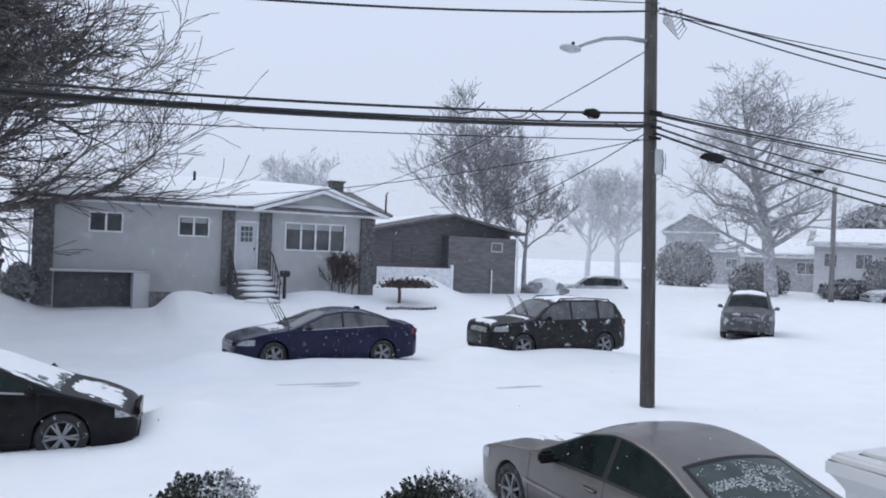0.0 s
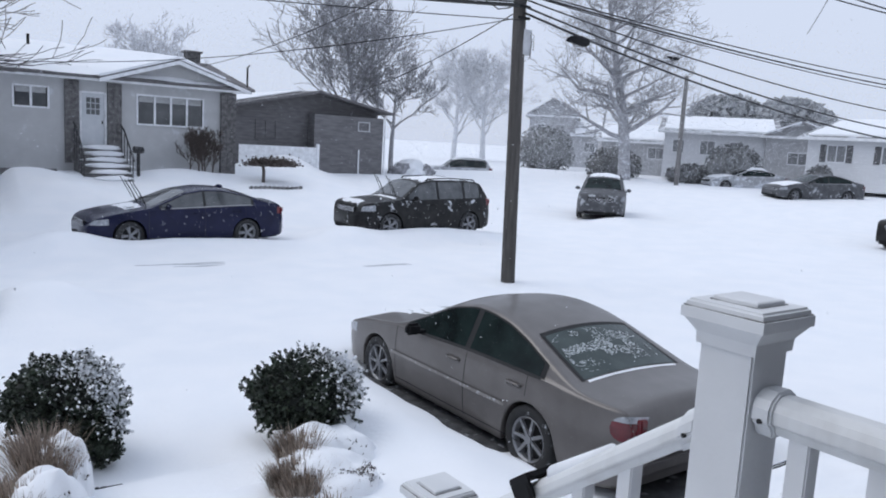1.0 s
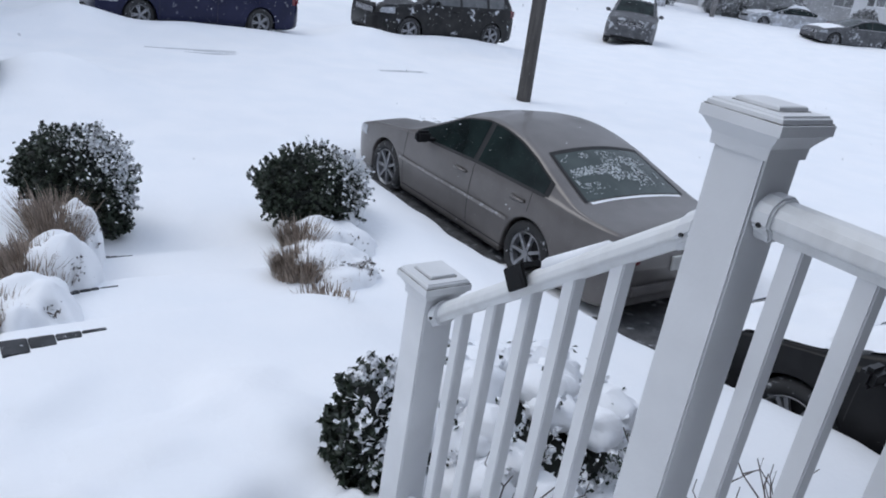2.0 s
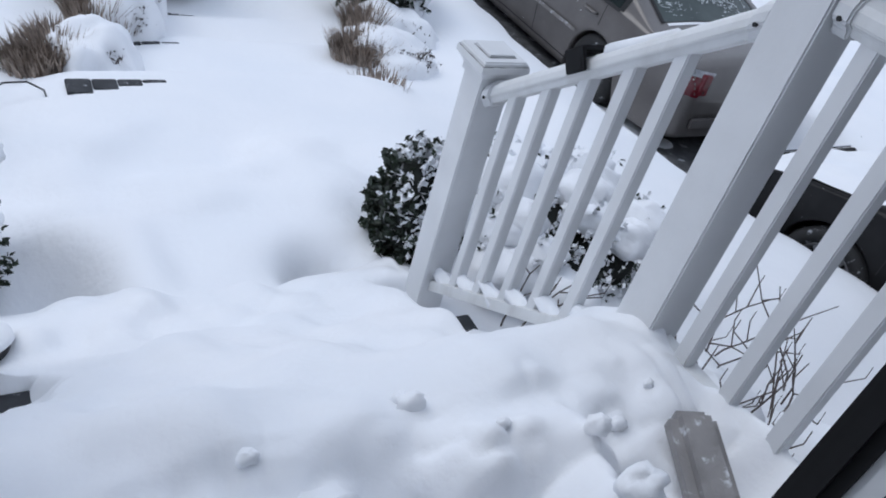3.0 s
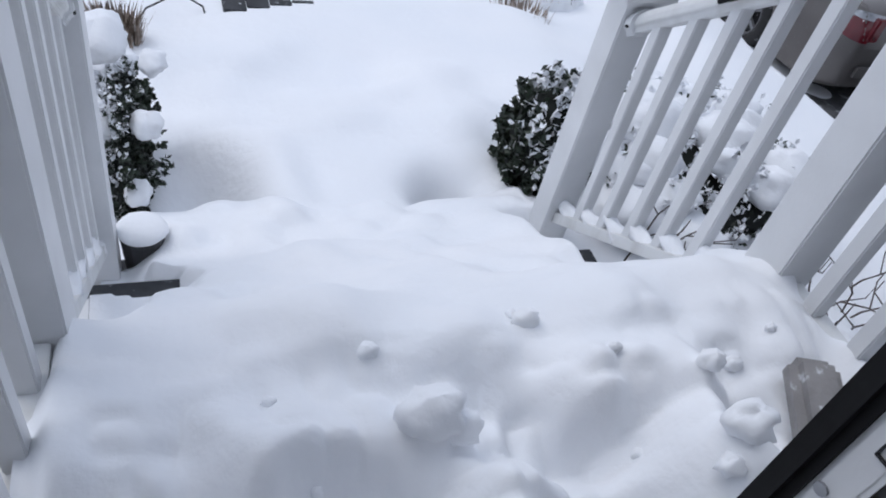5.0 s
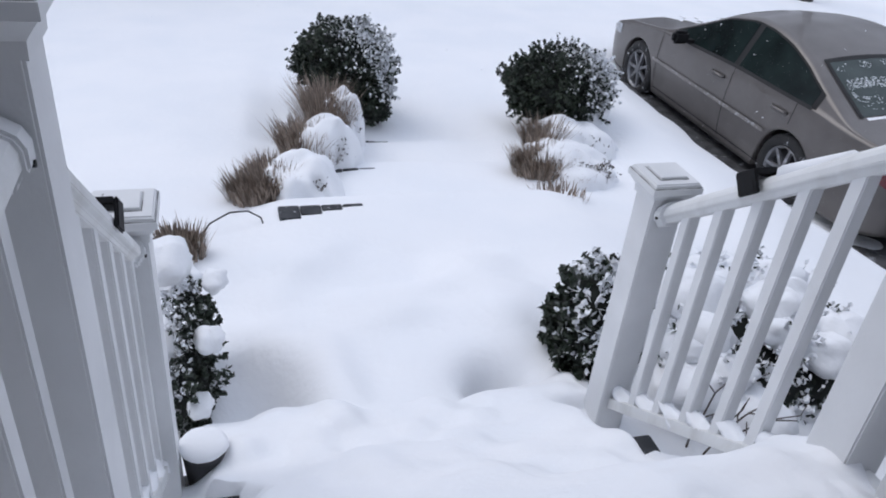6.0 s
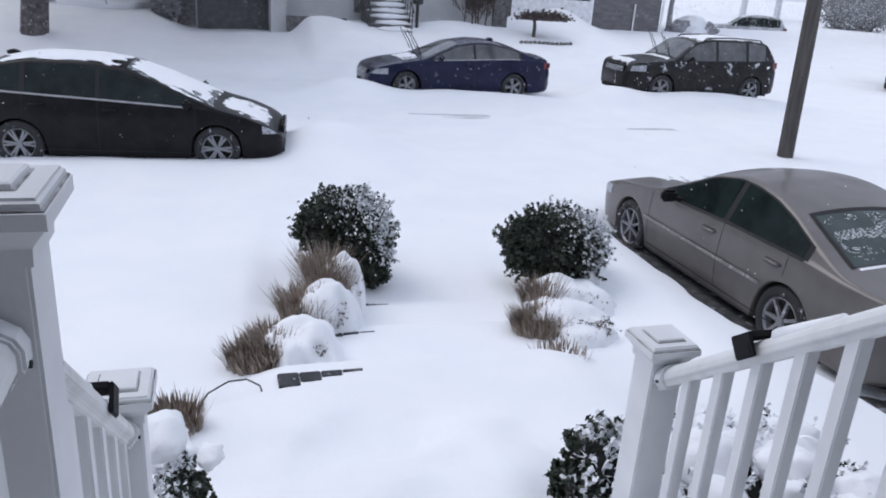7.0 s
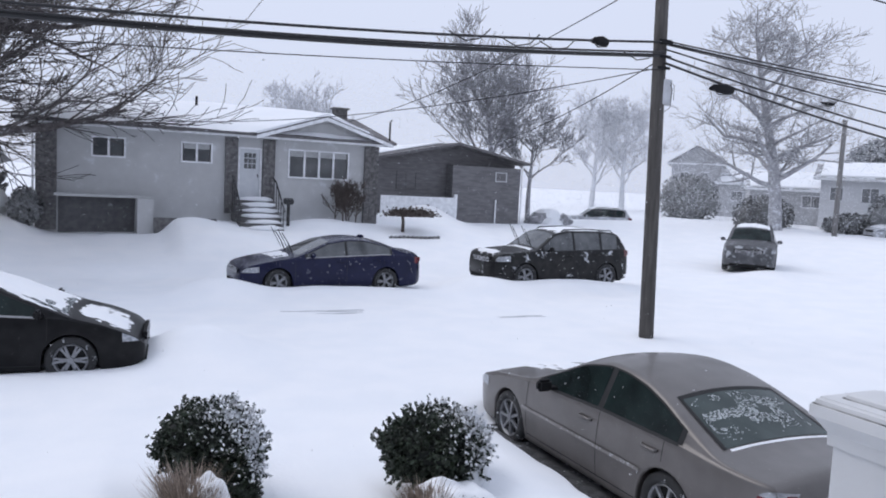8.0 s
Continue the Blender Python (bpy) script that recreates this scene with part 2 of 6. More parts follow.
def thing(name, base, label, category, group="", m=None):
    e = new(name)
    e.empty_display_size = 0.2
    e.matrix_basis = m if m else Matrix.Translation(base)
    return tagged(e, label, category, group)


def quads(name, centers, ux, uy, mat, parent=None, kind="", label="", local=False, parent_world=True):
    """Many small leaves, each a bent four-cornered blade, as one mesh."""
    n = len(centers)
    nrm = np.cross(ux, uy)
    ln = np.linalg.norm(nrm, axis=1, keepdims=True) + 1e-9
    lift = nrm / ln * (np.linalg.norm(ux, axis=1, keepdims=True) * 0.35)
    V = np.stack([centers - uy, centers + ux + lift, centers + uy, centers - ux + lift], 1).reshape(-1, 3)
    me = bpy.data.meshes.new(name)
    me.from_pydata(V.tolist(), [], np.arange(4 * n).reshape(n, 4).tolist())
    me.materials.append(mat)
    o = new(name, me)
    if parent:
        o.parent = parent
        if parent.type == "EMPTY":
            o.matrix_parent_inverse = parent.matrix_basis.inverted()
    if label or kind:
        tagged(o, label, kind=kind)
    return o


RNG = np.random.default_rng(5)
TABLE = RNG.random((128, 128))


def vnoise(x, y, size, seed=0):
    """Smooth value noise from -1 to 1 with features of about that size."""
    u, v = np.asarray(x, float) / size + seed * 17.3, np.asarray(y, float) / size + seed * 9.1
    i, j = np.floor(u).astype(int), np.floor(v).astype(int)
    a, b = u - i, v - j
    a, b = a * a * a * (a * (a * 6 - 15) + 10), b * b * b * (b * (b * 6 - 15) + 10)
    t = lambda p, q: TABLE[p % 128, q % 128]
    return 2 * ((t(i, j) * (1 - a) + t(i + 1, j) * a) * (1 - b) + (t(i, j + 1) * (1 - a) + t(i + 1, j + 1) * a) * b) - 1


def smooth(a, b, x):
    t = np.clip((np.asarray(x, float) - a) / (b - a), 0, 1)
    return t * t * (3 - 2 * t)


# ---- the lie of the snow ----
DRIVE_Y = [-4, 1.5, 3, 4.8, 7.7, 8.6]
DRIVE_X = [4.36, 4.36, 4.15, 4.14, 4.42, 4.6]


def bump(x, y, cx, cy, rx, ry, h):
    return h * np.exp(-(((x - cx) / rx) ** 2 + ((y - cy) / ry) ** 2))


def snow_height(x, y):
    x, y = np.asarray(x, float), np.asarray(y, float)
    plain = np.interp(y, [-6, 1.5, 2.4, 3.2, 4.2, 5.5, 7, 9, 10.2], [1.05, 1.05, 0.86, 0.74, 0.58, 0.40, 0.26, 0.16, 0.12])
    steps = np.interp(y, [-6, 1.5, 1.7, 2.2, 3.4, 3.98, 4.14, 4.86, 5.0, 5.6, 5.76, 7, 9, 10.2], [1.0, 1.06, 1.09, 0.97, 0.77, 0.70, 0.54, 0.48, 0.36, 0.33, 0.25, 0.2, 0.15, 0.12])
    on_walk = smooth(-0.1, 0.25, x - 0.06 * (y - 3)) * (1 - smooth(1.9, 2.4, x))
    near = plain * (1 - on_walk) + steps * on_walk
    near = near * (1 - 0.42 * smooth(1.6, 3.9, x) * (1 - smooth(5, 8, y)))
    near = near + bump(x, y, 3.55, 6.2, 0.55, 1.6, 0.22) + bump(x, y, 3.45, 3.6, 0.5, 1.4, 0.12) + bump(x, y, 1.0, 6.9, 0.8, 0.6, 0.10)
    edge = np.interp(y, DRIVE_Y, DRIVE_X)
    drive = smooth(-0.10, 0.18, x - edge + 0.05 * vnoise(x, y, 0.5, 3)) * (1 - smooth(8.2, 8.9, y + 0.3 * vnoise(x, y, 1, 4))) * (1 - smooth(6.4, 6.9, x))
    near = near * (1 - drive) + (0.01 + 0.012 * vnoise(x, y, 0.35, 5)) * drive
    right = smooth(6.5, 7.2, x)
    near = near * (1 - right) + np.interp(y, [-6, 3, 9, 10.2], [0.5, 0.3, 0.16, 0.12]) * right
    lot = np.interp(y, [21.3, 22.6, 25, 27.3, 30], [0.12, 0.42, 0.85, 1.25, 1.35])
    left_lot = 1 - smooth(13, 19, x)
    lot = 0.12 + (lot - 0.12) * left_lot + 0.9 * (1 - left_lot) * smooth(27, 35, y) * (1 - smooth(24, 30, x))
    garage = smooth(-2.2, -0.8, x) * (1 - smooth(2.3, 3.0, x)) * smooth(21.5, 24, y)
    lot = lot * (1 - garage) + np.interp(y, [21, 27], [0.12, 0.78]) * garage
    lot = lot + bump(x, y, 3.4, 26.4, 1.2, 0.8, 0.36) + bump(x, y, 4.2, 25.0, 1.4, 0.8, 0.30) + bump(x, y, 8.2, 27.3, 1.5, 0.7, 0.28) + bump(x, y, 15.4, 33.8, 1.5, 1.2, 0.7)
    far = 0.75 * smooth(33, 44, x * 0.82 + y * 0.57) + 0.42 * smooth(12, 40, x)
    h = np.where(y < 15, near, np.maximum(lot, 0.12 + far)) + np.where(y < 15, far, 0)
    h = h + 0.035 * vnoise(x, y, 2.3, 1) + 0.015 * vnoise(x, y, 0.7, 2) * (1 - drive)
    # wind-packed drifts round the parked cars
    for cx, cy, rx, ry, hh in ((2.9, 18.3, 0.9, 1.0, 0.40), (5.4, 17.85, 2.6, 0.40, 0.24), (12.6, 17.65, 2.8, 0.42, 0.34), (12.4, 18.7, 2.6, 1.2, 0.12), (9.8, 18.2, 0.8, 1.0, 0.32),
                               (1.75, 12.5, 0.9, 0.9, 0.42), (-1.5, 11.2, 3.0, 0.4, 0.08), (22.6, 19.4, 2.0, 0.8, 0.22), (24, 21.4, 1.2, 1.0, 0.16)):
        h = h + bump(x, y, cx, cy, rx, ry, hh)
    # hollows scoured beside the front shrubs and the path
    h = h - bump(x, y, 0.89, 1.90, 0.11, 0.14, 0.30) - bump(x, y, 0.03, 1.92, 0.17, 0.36, 0.23) + bump(x, y, 0.25, 2.1, 0.22, 0.3, 0.10)
    by_path = smooth(1.3, 1.7, y) * (1 - smooth(2.8, 3.6, y)) * smooth(-0.5, -0.1, x) * (1 - smooth(1.0, 1.6, x))
    h = h + by_path * (0.075 * vnoise(x, y, 0.42, 11) + 0.050 * vnoise(x, y, 0.20, 12))
    h = h + (bump(x, y, 3.1, 1.5, 0.75, 1.0, 0.06) + bump(x, y, 4.0, 1.7, 0.40, 1.0, 0.04)) * (1 - drive)
    # bare wheel ruts on the road
    for cy in (14.9, 16.7):
        h = h - 0.035 * np.exp(-((y - cy - 0.15 * vnoise(x, y, 4, 8)) / 0.22) ** 2) * smooth(-0.2, 0.4, vnoise(x, y * 0.2, 3, 9))
    return h


def ground_at(x, y):
    return float(snow_height(x, y))


def axis(stops):
    out = []
    for a, b, s in stops:
        out += list(np.arange(a, b - 1e-6, s))
    return np.array(out + [stops[-1][1]])


gx = axis([(-2200, -200, 250), (-200, -60, 20), (-60, -12, 2), (-12, -2.6, 0.25), (-2.6, 5.2, 0.05), (5.2, 28, 0.22), (28, 70, 1.0), (70, 200, 10), (200, 2200, 250)])
gy = axis([(-2200, -200, 250), (-200, -20, 20), (-20, -0.8, 1.2), (-0.8, 1.0, 0.15), (1.0, 8.8, 0.05), (8.8, 30, 0.22), (30, 75, 1.0), (75, 200, 10), (200, 2200, 250)])
GX, GY = np.meshgrid(gx, gy, indexing="ij")
GZ = snow_height(GX, GY)
me = bpy.data.meshes.new("ground")
nx, ny = len(gx), len(gy)
idx = np.arange(nx * ny).reshape(nx, ny)
me.from_pydata(np.stack([GX, GY, GZ], -1).reshape(-1, 3).tolist(), [], np.stack([idx[:-1, :-1], idx[1:, :-1], idx[1:, 1:], idx[:-1, 1:]], -1).reshape(-1, 4).tolist())
me.materials.append(SNOW)
me.polygons.foreach_set("use_smooth", [True] * len(me.polygons))
tagged(new("ground", me), "deep wind-drifted snow over lawns and street", "snow", kind="structure")

# bare asphalt of the driveway beside the taupe car
b = Build()
dy = np.linspace(-1.5, 8.4, 60)
b.grid([[(float(np.interp(q, DRIVE_Y, DRIVE_X)) + 0.02 + (6.6 - 4.0) * s, q, 0.024 + 0.004 * math.sin(q * 5 + s * 9)) for s in np.linspace(0, 1, 14)] for q in dy], flip=True)
tagged(b.ob("driveway", ASPHALT, smooth=True), "wet black asphalt driveway dusted with snow", "driveway", kind="structure")

# ---- stoop, steps, house wall behind ----
b = Build()
b.box(-0.33, 1.205, -0.7, 0.744, 0.4, 1.72)
stoop = tagged(b.ob("stoop", SLATE, bevel=0.006), "masonry front stoop under snow", "stoop", kind="structure")
steps_thing = thing("front_steps", (0.44, 1.2, 1.0), "dark slate front steps mostly buried in snow", "steps")
for i, (y0, z1) in enumerate(((0.79, 1.42), (1.08, 1.22), (1.36, 1.02))):
    b = Build()
    b.box(-0.30, 1.19, y0, y0 + 0.30, z1 - 0.05, z1)
    b.ob("tread", SLATE, steps_thing, "dark slate tread", bevel=0.008)
    b = Build()
    b.box(-0.28, 1.17, y0, y0 + 0.27, 0.5, z1 - 0.052)
    b.ob("riser", SLATE, steps_thing)
# Out of view: tall, dark wall keeps light off the posts' near faces.
b = Build()
b.box(-9, -0.62, -0.95, -0.72, 0, 5.2)
b.box(0.33, 9, -0.95, -0.72, 0, 5.2)
b.box(-0.62, 0.33, -0.95, -0.72, 3.84, 5.2)
b.box(-0.62, 0.33, -0.95, -0.72, 0, 1.72)
tagged(b.ob("wall_south", BROWN), "unseen front wall of the house, darkened to shade the posts", "wall", kind="structure")
# Unseen overhang, added to block sky light from behind.
b = Build()
b.box(-9.4, 9.4, -6, -0.25, 5.2, 5.32)
tagged(b.ob("eave", TRIM), "unseen white eave added over the front wall to block light", "eave", kind="structure")
# Unseen door, coloured dark so it bounces little light.
b = Build()
b.box(-0.62, 0.33, -1.02, -0.96, 1.72, 3.84)
tagged(b.ob("door_1", GARAGE, bevel=0.004), "unseen front door in its frame, darkened to cut bounced light", "door", kind="structure")

# storm door swung open beside the camera
sd = thing("storm_door", (0.29, -0.70, 1.90), "open white storm door with a black weatherstrip", "door")
dm = Matrix.Translation((0.282, -0.706, 1.90)) @ Matrix.Rotation(radians(8), 4, "Z")
b = Build()
b.box(0, 0.035, 0.701, 0.719, 0, 1.90, dm)
b.box(0, 0.035, 0, 0.06, 0, 1.90, dm)
b.box(0, 0.035, 0.06, 0.701, 1.84, 1.90, dm)
b.box(0, 0.035, 0.06, 0.701, 0, 0.08, dm)
b.ob("door_frame", VINYL, sd, bevel=0.003)
b = Build()
b.box(0.008, 0.022, 0.06, 0.701, 0.08, 1.84, dm)
b.ob("panel", STORM, sd, "dark grey lower panel")
b = Build()
b.box(-0.006, 0.036, 0.719, 0.735, 0, 1.90, dm)
b.ob("weatherstrip", BLACKPL, sd, "black rubber weatherstrip", bevel=0.005)
b = Build()
b.box(-0.0015, -0.0003, 0.7015, 0.710, 0.690, 0.6912, dm)
b.box(-0.0015, -0.0003, 0.7092, 0.710, 0.6912, 1.84, dm)
b.ob("groove", DARKGAP, sd)
for z in (0.22, 0.44, 0.655, 1.1, 1.5):
    b = Build()
    b.tube([dm @ Vector((-0.0015, 0.7135, z)), dm @ Vector((0.004, 0.7135, z))], 0.0034, 10)
    b.ob("screw", GALV, sd)

# snow lying on the stoop and down the steps
sx, sy = np.linspace(-0.29, 1.19, 150), np.linspace(-0.69, 1.90, 260)
SX, SY = np.meshgrid(sx, sy, indexing="ij")
top = np.interp(SY, [-0.7, 0.45, 0.62, 0.75, 0.90, 1.05, 1.2, 1.4, 1.6, 1.75, 1.9], [1.86, 1.86, 1.845, 1.79, 1.675, 1.555, 1.44, 1.29, 1.16, 1.08, 0.98])
trod = 1 - smooth(0.35, 0.75, SY)
rough_a = np.abs(vnoise(SX, SY, 0.30, 2)) - 0.35
SZ = top + 0.022 * vnoise(SX, SY, 0.35, 1) + (1 - trod) * (0.050 * vnoise(SX, SY, 0.26, 21) + 0.024 * vnoise(SX, SY, 0.11, 22)) + trod * (0.17 * rough_a + 0.085 * vnoise(SX, SY, 0.13, 3) + 0.040 * np.abs(vnoise(SX, SY, 0.06, 6)) - 0.06 * (np.abs(vnoise(SX, SY, 0.17, 31)) - 0.3))
for hx, hy, rr, dd in ((0.39, 0.47, 0.12, 0.07), (0.16, 0.50, 0.11, 0.045), (0.24, 0.34, 0.06, 0.09), (0.82, 0.48, 0.07, 0.07), (-0.04, 0.34, 0.08, 0.05), (0.12, 0.26, 0.10, 0.05), (0.62, 0.24, 0.12, 0.06), (0.45, 0.20, 0.10, 0.05), (0.50, -0.10, 0.10, 0.12), (0.18, -0.2, 0.12, 0.08), (0.92, 0.20, 0.10, 0.08)):
    SZ = SZ - bump(SX, SY, hx, hy, rr, rr * 0.8, dd)
for hx, hy, rr, dd in ((0.264, 0.46, 0.045, 0.05), (0.04, 0.40, 0.09, 0.04), (0.33, 0.33, 0.07, 0.04), (0.74, 0.40, 0.08, 0.05), (0.66, 0.32, 0.05, 0.035), (0.55, 0.66, 0.3, 0.02), (0.95, 0.72, 0.14, 0.03), (0.02, 0.22, 0.09, 0.04)):
    SZ = SZ + bump(SX, SY, hx, hy, rr, rr, dd)
SZ = SZ - np.maximum(0, SZ - 1.875) * np.exp(-(((SX - 0.925) / 0.09) ** 2 + ((SY - 0.39) / 0.14) ** 2))
SZ = SZ - bump(SX, SY, 0.92, 0.39, 0.08, 0.12, 0.05)
down = smooth(0.78, 0.90, SY)
bare_to = np.where(SY < 1.10, -0.17, np.where(SY < 1.39, -0.05, -0.20))
left_bare = (1 - smooth(-0.05, 0.04, SX - bare_to + 0.04 * vnoise(SX, SY, 0.15, 7))) * down
tread_z = np.where(SY < 1.095, 1.42, np.where(SY < 1.385, 1.22, np.where(SY < 1.66, 1.02, 0.9)))
tread_front = np.where(SY < 1.095, 1.09, np.where(SY < 1.385, 1.38, 1.66))
ledge = tread_z + np.where(tread_front - SY + 0.015 * vnoise(SX, SY, 0.1, 9) > 0.095, 0.055, -0.03)
SZ = SZ * (1 - left_bare) + np.minimum(SZ, ledge) * left_bare
SZ = SZ - (1 - smooth(0.0, 0.06, 1.19 - SX)) * 0.10 - (1 - smooth(0.0, 0.05, SX + 0.29)) * 0.08 * (1 - down)
under_rail = 1.70 - 0.66 * (SY - 0.79) - 0.15 + 0.02 * vnoise(SX, SY, 0.12, 13)
right_low = smooth(0.96, 1.06, SX + 0.03 * vnoise(SX, SY, 0.2, 14)) * smooth(0.90, 1.02, SY) * (1 - smooth(1.56, 1.68, SY))
SZ = SZ * (1 - right_low) + np.minimum(SZ, under_rail) * right_low
SZ = np.where(SY < 0.72, np.maximum(SZ, 1.752 + 0.012 * vnoise(SX, SY, 0.08, 17)), SZ)
b = Build()
b.grid(np.stack([SX, SY, SZ], -1).tolist(), flip=True)
tagged(b.ob("snow_cover", SNOWC, smooth=True), "trodden snow lying on the stoop and steps", "snow", kind="structure")
random.seed(11)
CLODS = ((0.264, 0.455, 0.046), (0.305, 0.44, 0.030), (0.675, 0.309, 0.034), (0.774, 0.381, 0.022), (0.721, 0.451, 0.022), (0.459, 0.287, 0.018), (0.589, 0.366, 0.012), (0.579, 0.512, 0.012), (0.489, 0.633, 0.022), (0.478, 0.655, 0.014), (0.198, 0.595, 0.016), (0.054, 0.365, 0.022), (0.85, 0.50, 0.016), (0.64, 0.27, 0.020))
CLODS += tuple((random.uniform(0.0, 0.95), random.uniform(-0.25, 0.55), random.uniform(0.005, 0.011)) for k in range(14))
for i, (x, y, r) in enumerate(CLODS):
    k, q = int(np.argmin(abs(sx - x))), int(np.argmin(abs(sy - y)))
    b = Build()
    b.blob((x, y, SZ[k, q] + r * 0.22), (r * 1.15, r * 0.85, r * 0.9), i, 9, 0.40)
    tagged(b.ob("snow_clod", SNOWC, smooth=True), "loose broken clod of snow on the stoop", "snow clod", "snow clods on the stoop")
bx = thing("paver", (0.96, 0.42, 1.85), "grey concrete paver half buried in stoop snow", "paver")
b = Build()
b.box(-0.045, 0.045, -0.13, 0.10, -0.03, 0.030, pose(0.925, 0.365, 1.868, 8, -6, -24))
b.ob("block", BRICK, bx, bevel=0.018)


lf = thing("fallen_leaf", (0.245, 0.335, 1.80), "curled dark brown leaf in a stoop snow hollow", "leaf")
k, q = int(np.argmin(abs(sx - 0.245))), int(np.argmin(abs(sy - 0.335)))
Build().grid([[(0.245 + 0.024 * u + 0.006 * v, 0.335 + 0.012 * v * (1 - u * u), SZ[k, q] + 0.012 + 0.010 * v * v + 0.006 * u) for v in np.linspace(-1, 1, 5)] for u in np.linspace(-0.96, 0.96, 9)]).ob("leaf_blade", TWIG, lf, smooth=True)


# ---- porch railings ----
def post(rail, x, y, z0, zcap, name):
    b = Build()
    b.box(x - 0.051, x + 0.051, y - 0.051, y + 0.051, z0, zcap - 0.045)
    p = b.ob(name, VINYL, rail, bevel=0.004)
    b = Build()
    rings = ((-0.075, 0.0515), (-0.075, 0.056), (-0.055, 0.057), (-0.050, 0.060), (-0.032, 0.073), (-0.030, 0.0775), (-0.012, 0.0775), (-0.010, 0.0725), (-0.003, 0.0715), (-0.001, 0.068), (0.002, 0.067), (0.003, 0.042), (0.009, 0.041), (0.011, 0.038))
    q = [(x + u * w, y + v * w, zcap + h) for h, w in rings for u, v in ((-1, -1), (1, -1), (1, 1), (-1, 1))]
    n = len(rings)
    b.add(q, [(0, 3, 2, 1), tuple(range(4 * n - 4, 4 * n))] + [(4 * i + k, 4 * i + (k + 1) % 4, 4 * i + 4 + (k + 1) % 4, 4 * i + 4 + k) for i in range(n - 1) for k in range(4)])
    b.ob("post_cap", VINYL, p)
    for h, w in ((0.0028, 0.0445), (-0.0105, 0.0745)):
        b = Build()
        for u in (-1, 1):
            b.box(x - w, x + w, y + u * w - 0.0011, y + u * w + 0.0011, zcap + h - 0.0012, zcap + h + 0.0012)
            b.box(x + u * w - 0.0011, x + u * w + 0.0011, y - w, y + w, zcap + h - 0.0012, zcap + h + 0.0012)
        b.ob("cap_seam", GRIME, p, "thin dark grime line")
    return p


RAILP = [(-0.036, -0.012), (-0.036, 0.008), (-0.030, 0.020), (-0.014, 0.030), (0.014, 0.030), (0.030, 0.020), (0.036, 0.008), (0.036, -0.012), (0.024, -0.020), (0.020, -0.034), (-0.020, -0.034), (-0.024, -0.020)]


def rail_bar(rail, x, y0, z0, y1, z1, name, prof=RAILP, mat=None, xe=None):
    xe = x if xe is None else xe
    b = Build()
    n = len(prof)
    b.add([(x + u, y0, z0 + w) for u, w in prof] + [(xe + u, y1, z1 + w) for u, w in prof],
          [tuple(range(n))[::-1], tuple(range(n, 2 * n))] + [(k, (k + 1) % n, n + (k + 1) % n, n + k) for k in range(n)])
    return b.ob(name, mat or VINYLW, rail, bevel=0.002)


def collar(rail, x, y, z, s, slope):
    b = Build()
    c = [(u * 1.22, w * 1.22) for u, w in RAILP]
    n = len(c)
    b.add([(x + u, y, z + w) for u, w in c] + [(x + u, y + s * 0.035, z + w + slope * s * 0.035) for u, w in c],
          [tuple(range(n))[::-1], tuple(range(n, 2 * n))] + [(k, (k + 1) % n, n + (k + 1) % n, n + k) for k in range(n)])
    q = b.ob("rail_bracket", VINYL, rail, bevel=0.004)
    side = -1 if x > 0.4 else 1
    b = Build()
    b.tube([(x + side * 0.046, y + s * 0.018, z - 0.012 + slope * s * 0.018), (x + side * 0.041, y + s * 0.018, z - 0.012 + slope * s * 0.018)], 0.0045, 8)
    b.ob("screw", DARKGAP, q)


BOTP = [(-0.026, -0.022), (-0.026, 0.022), (0.026, 0.022), (0.026, -0.022)]


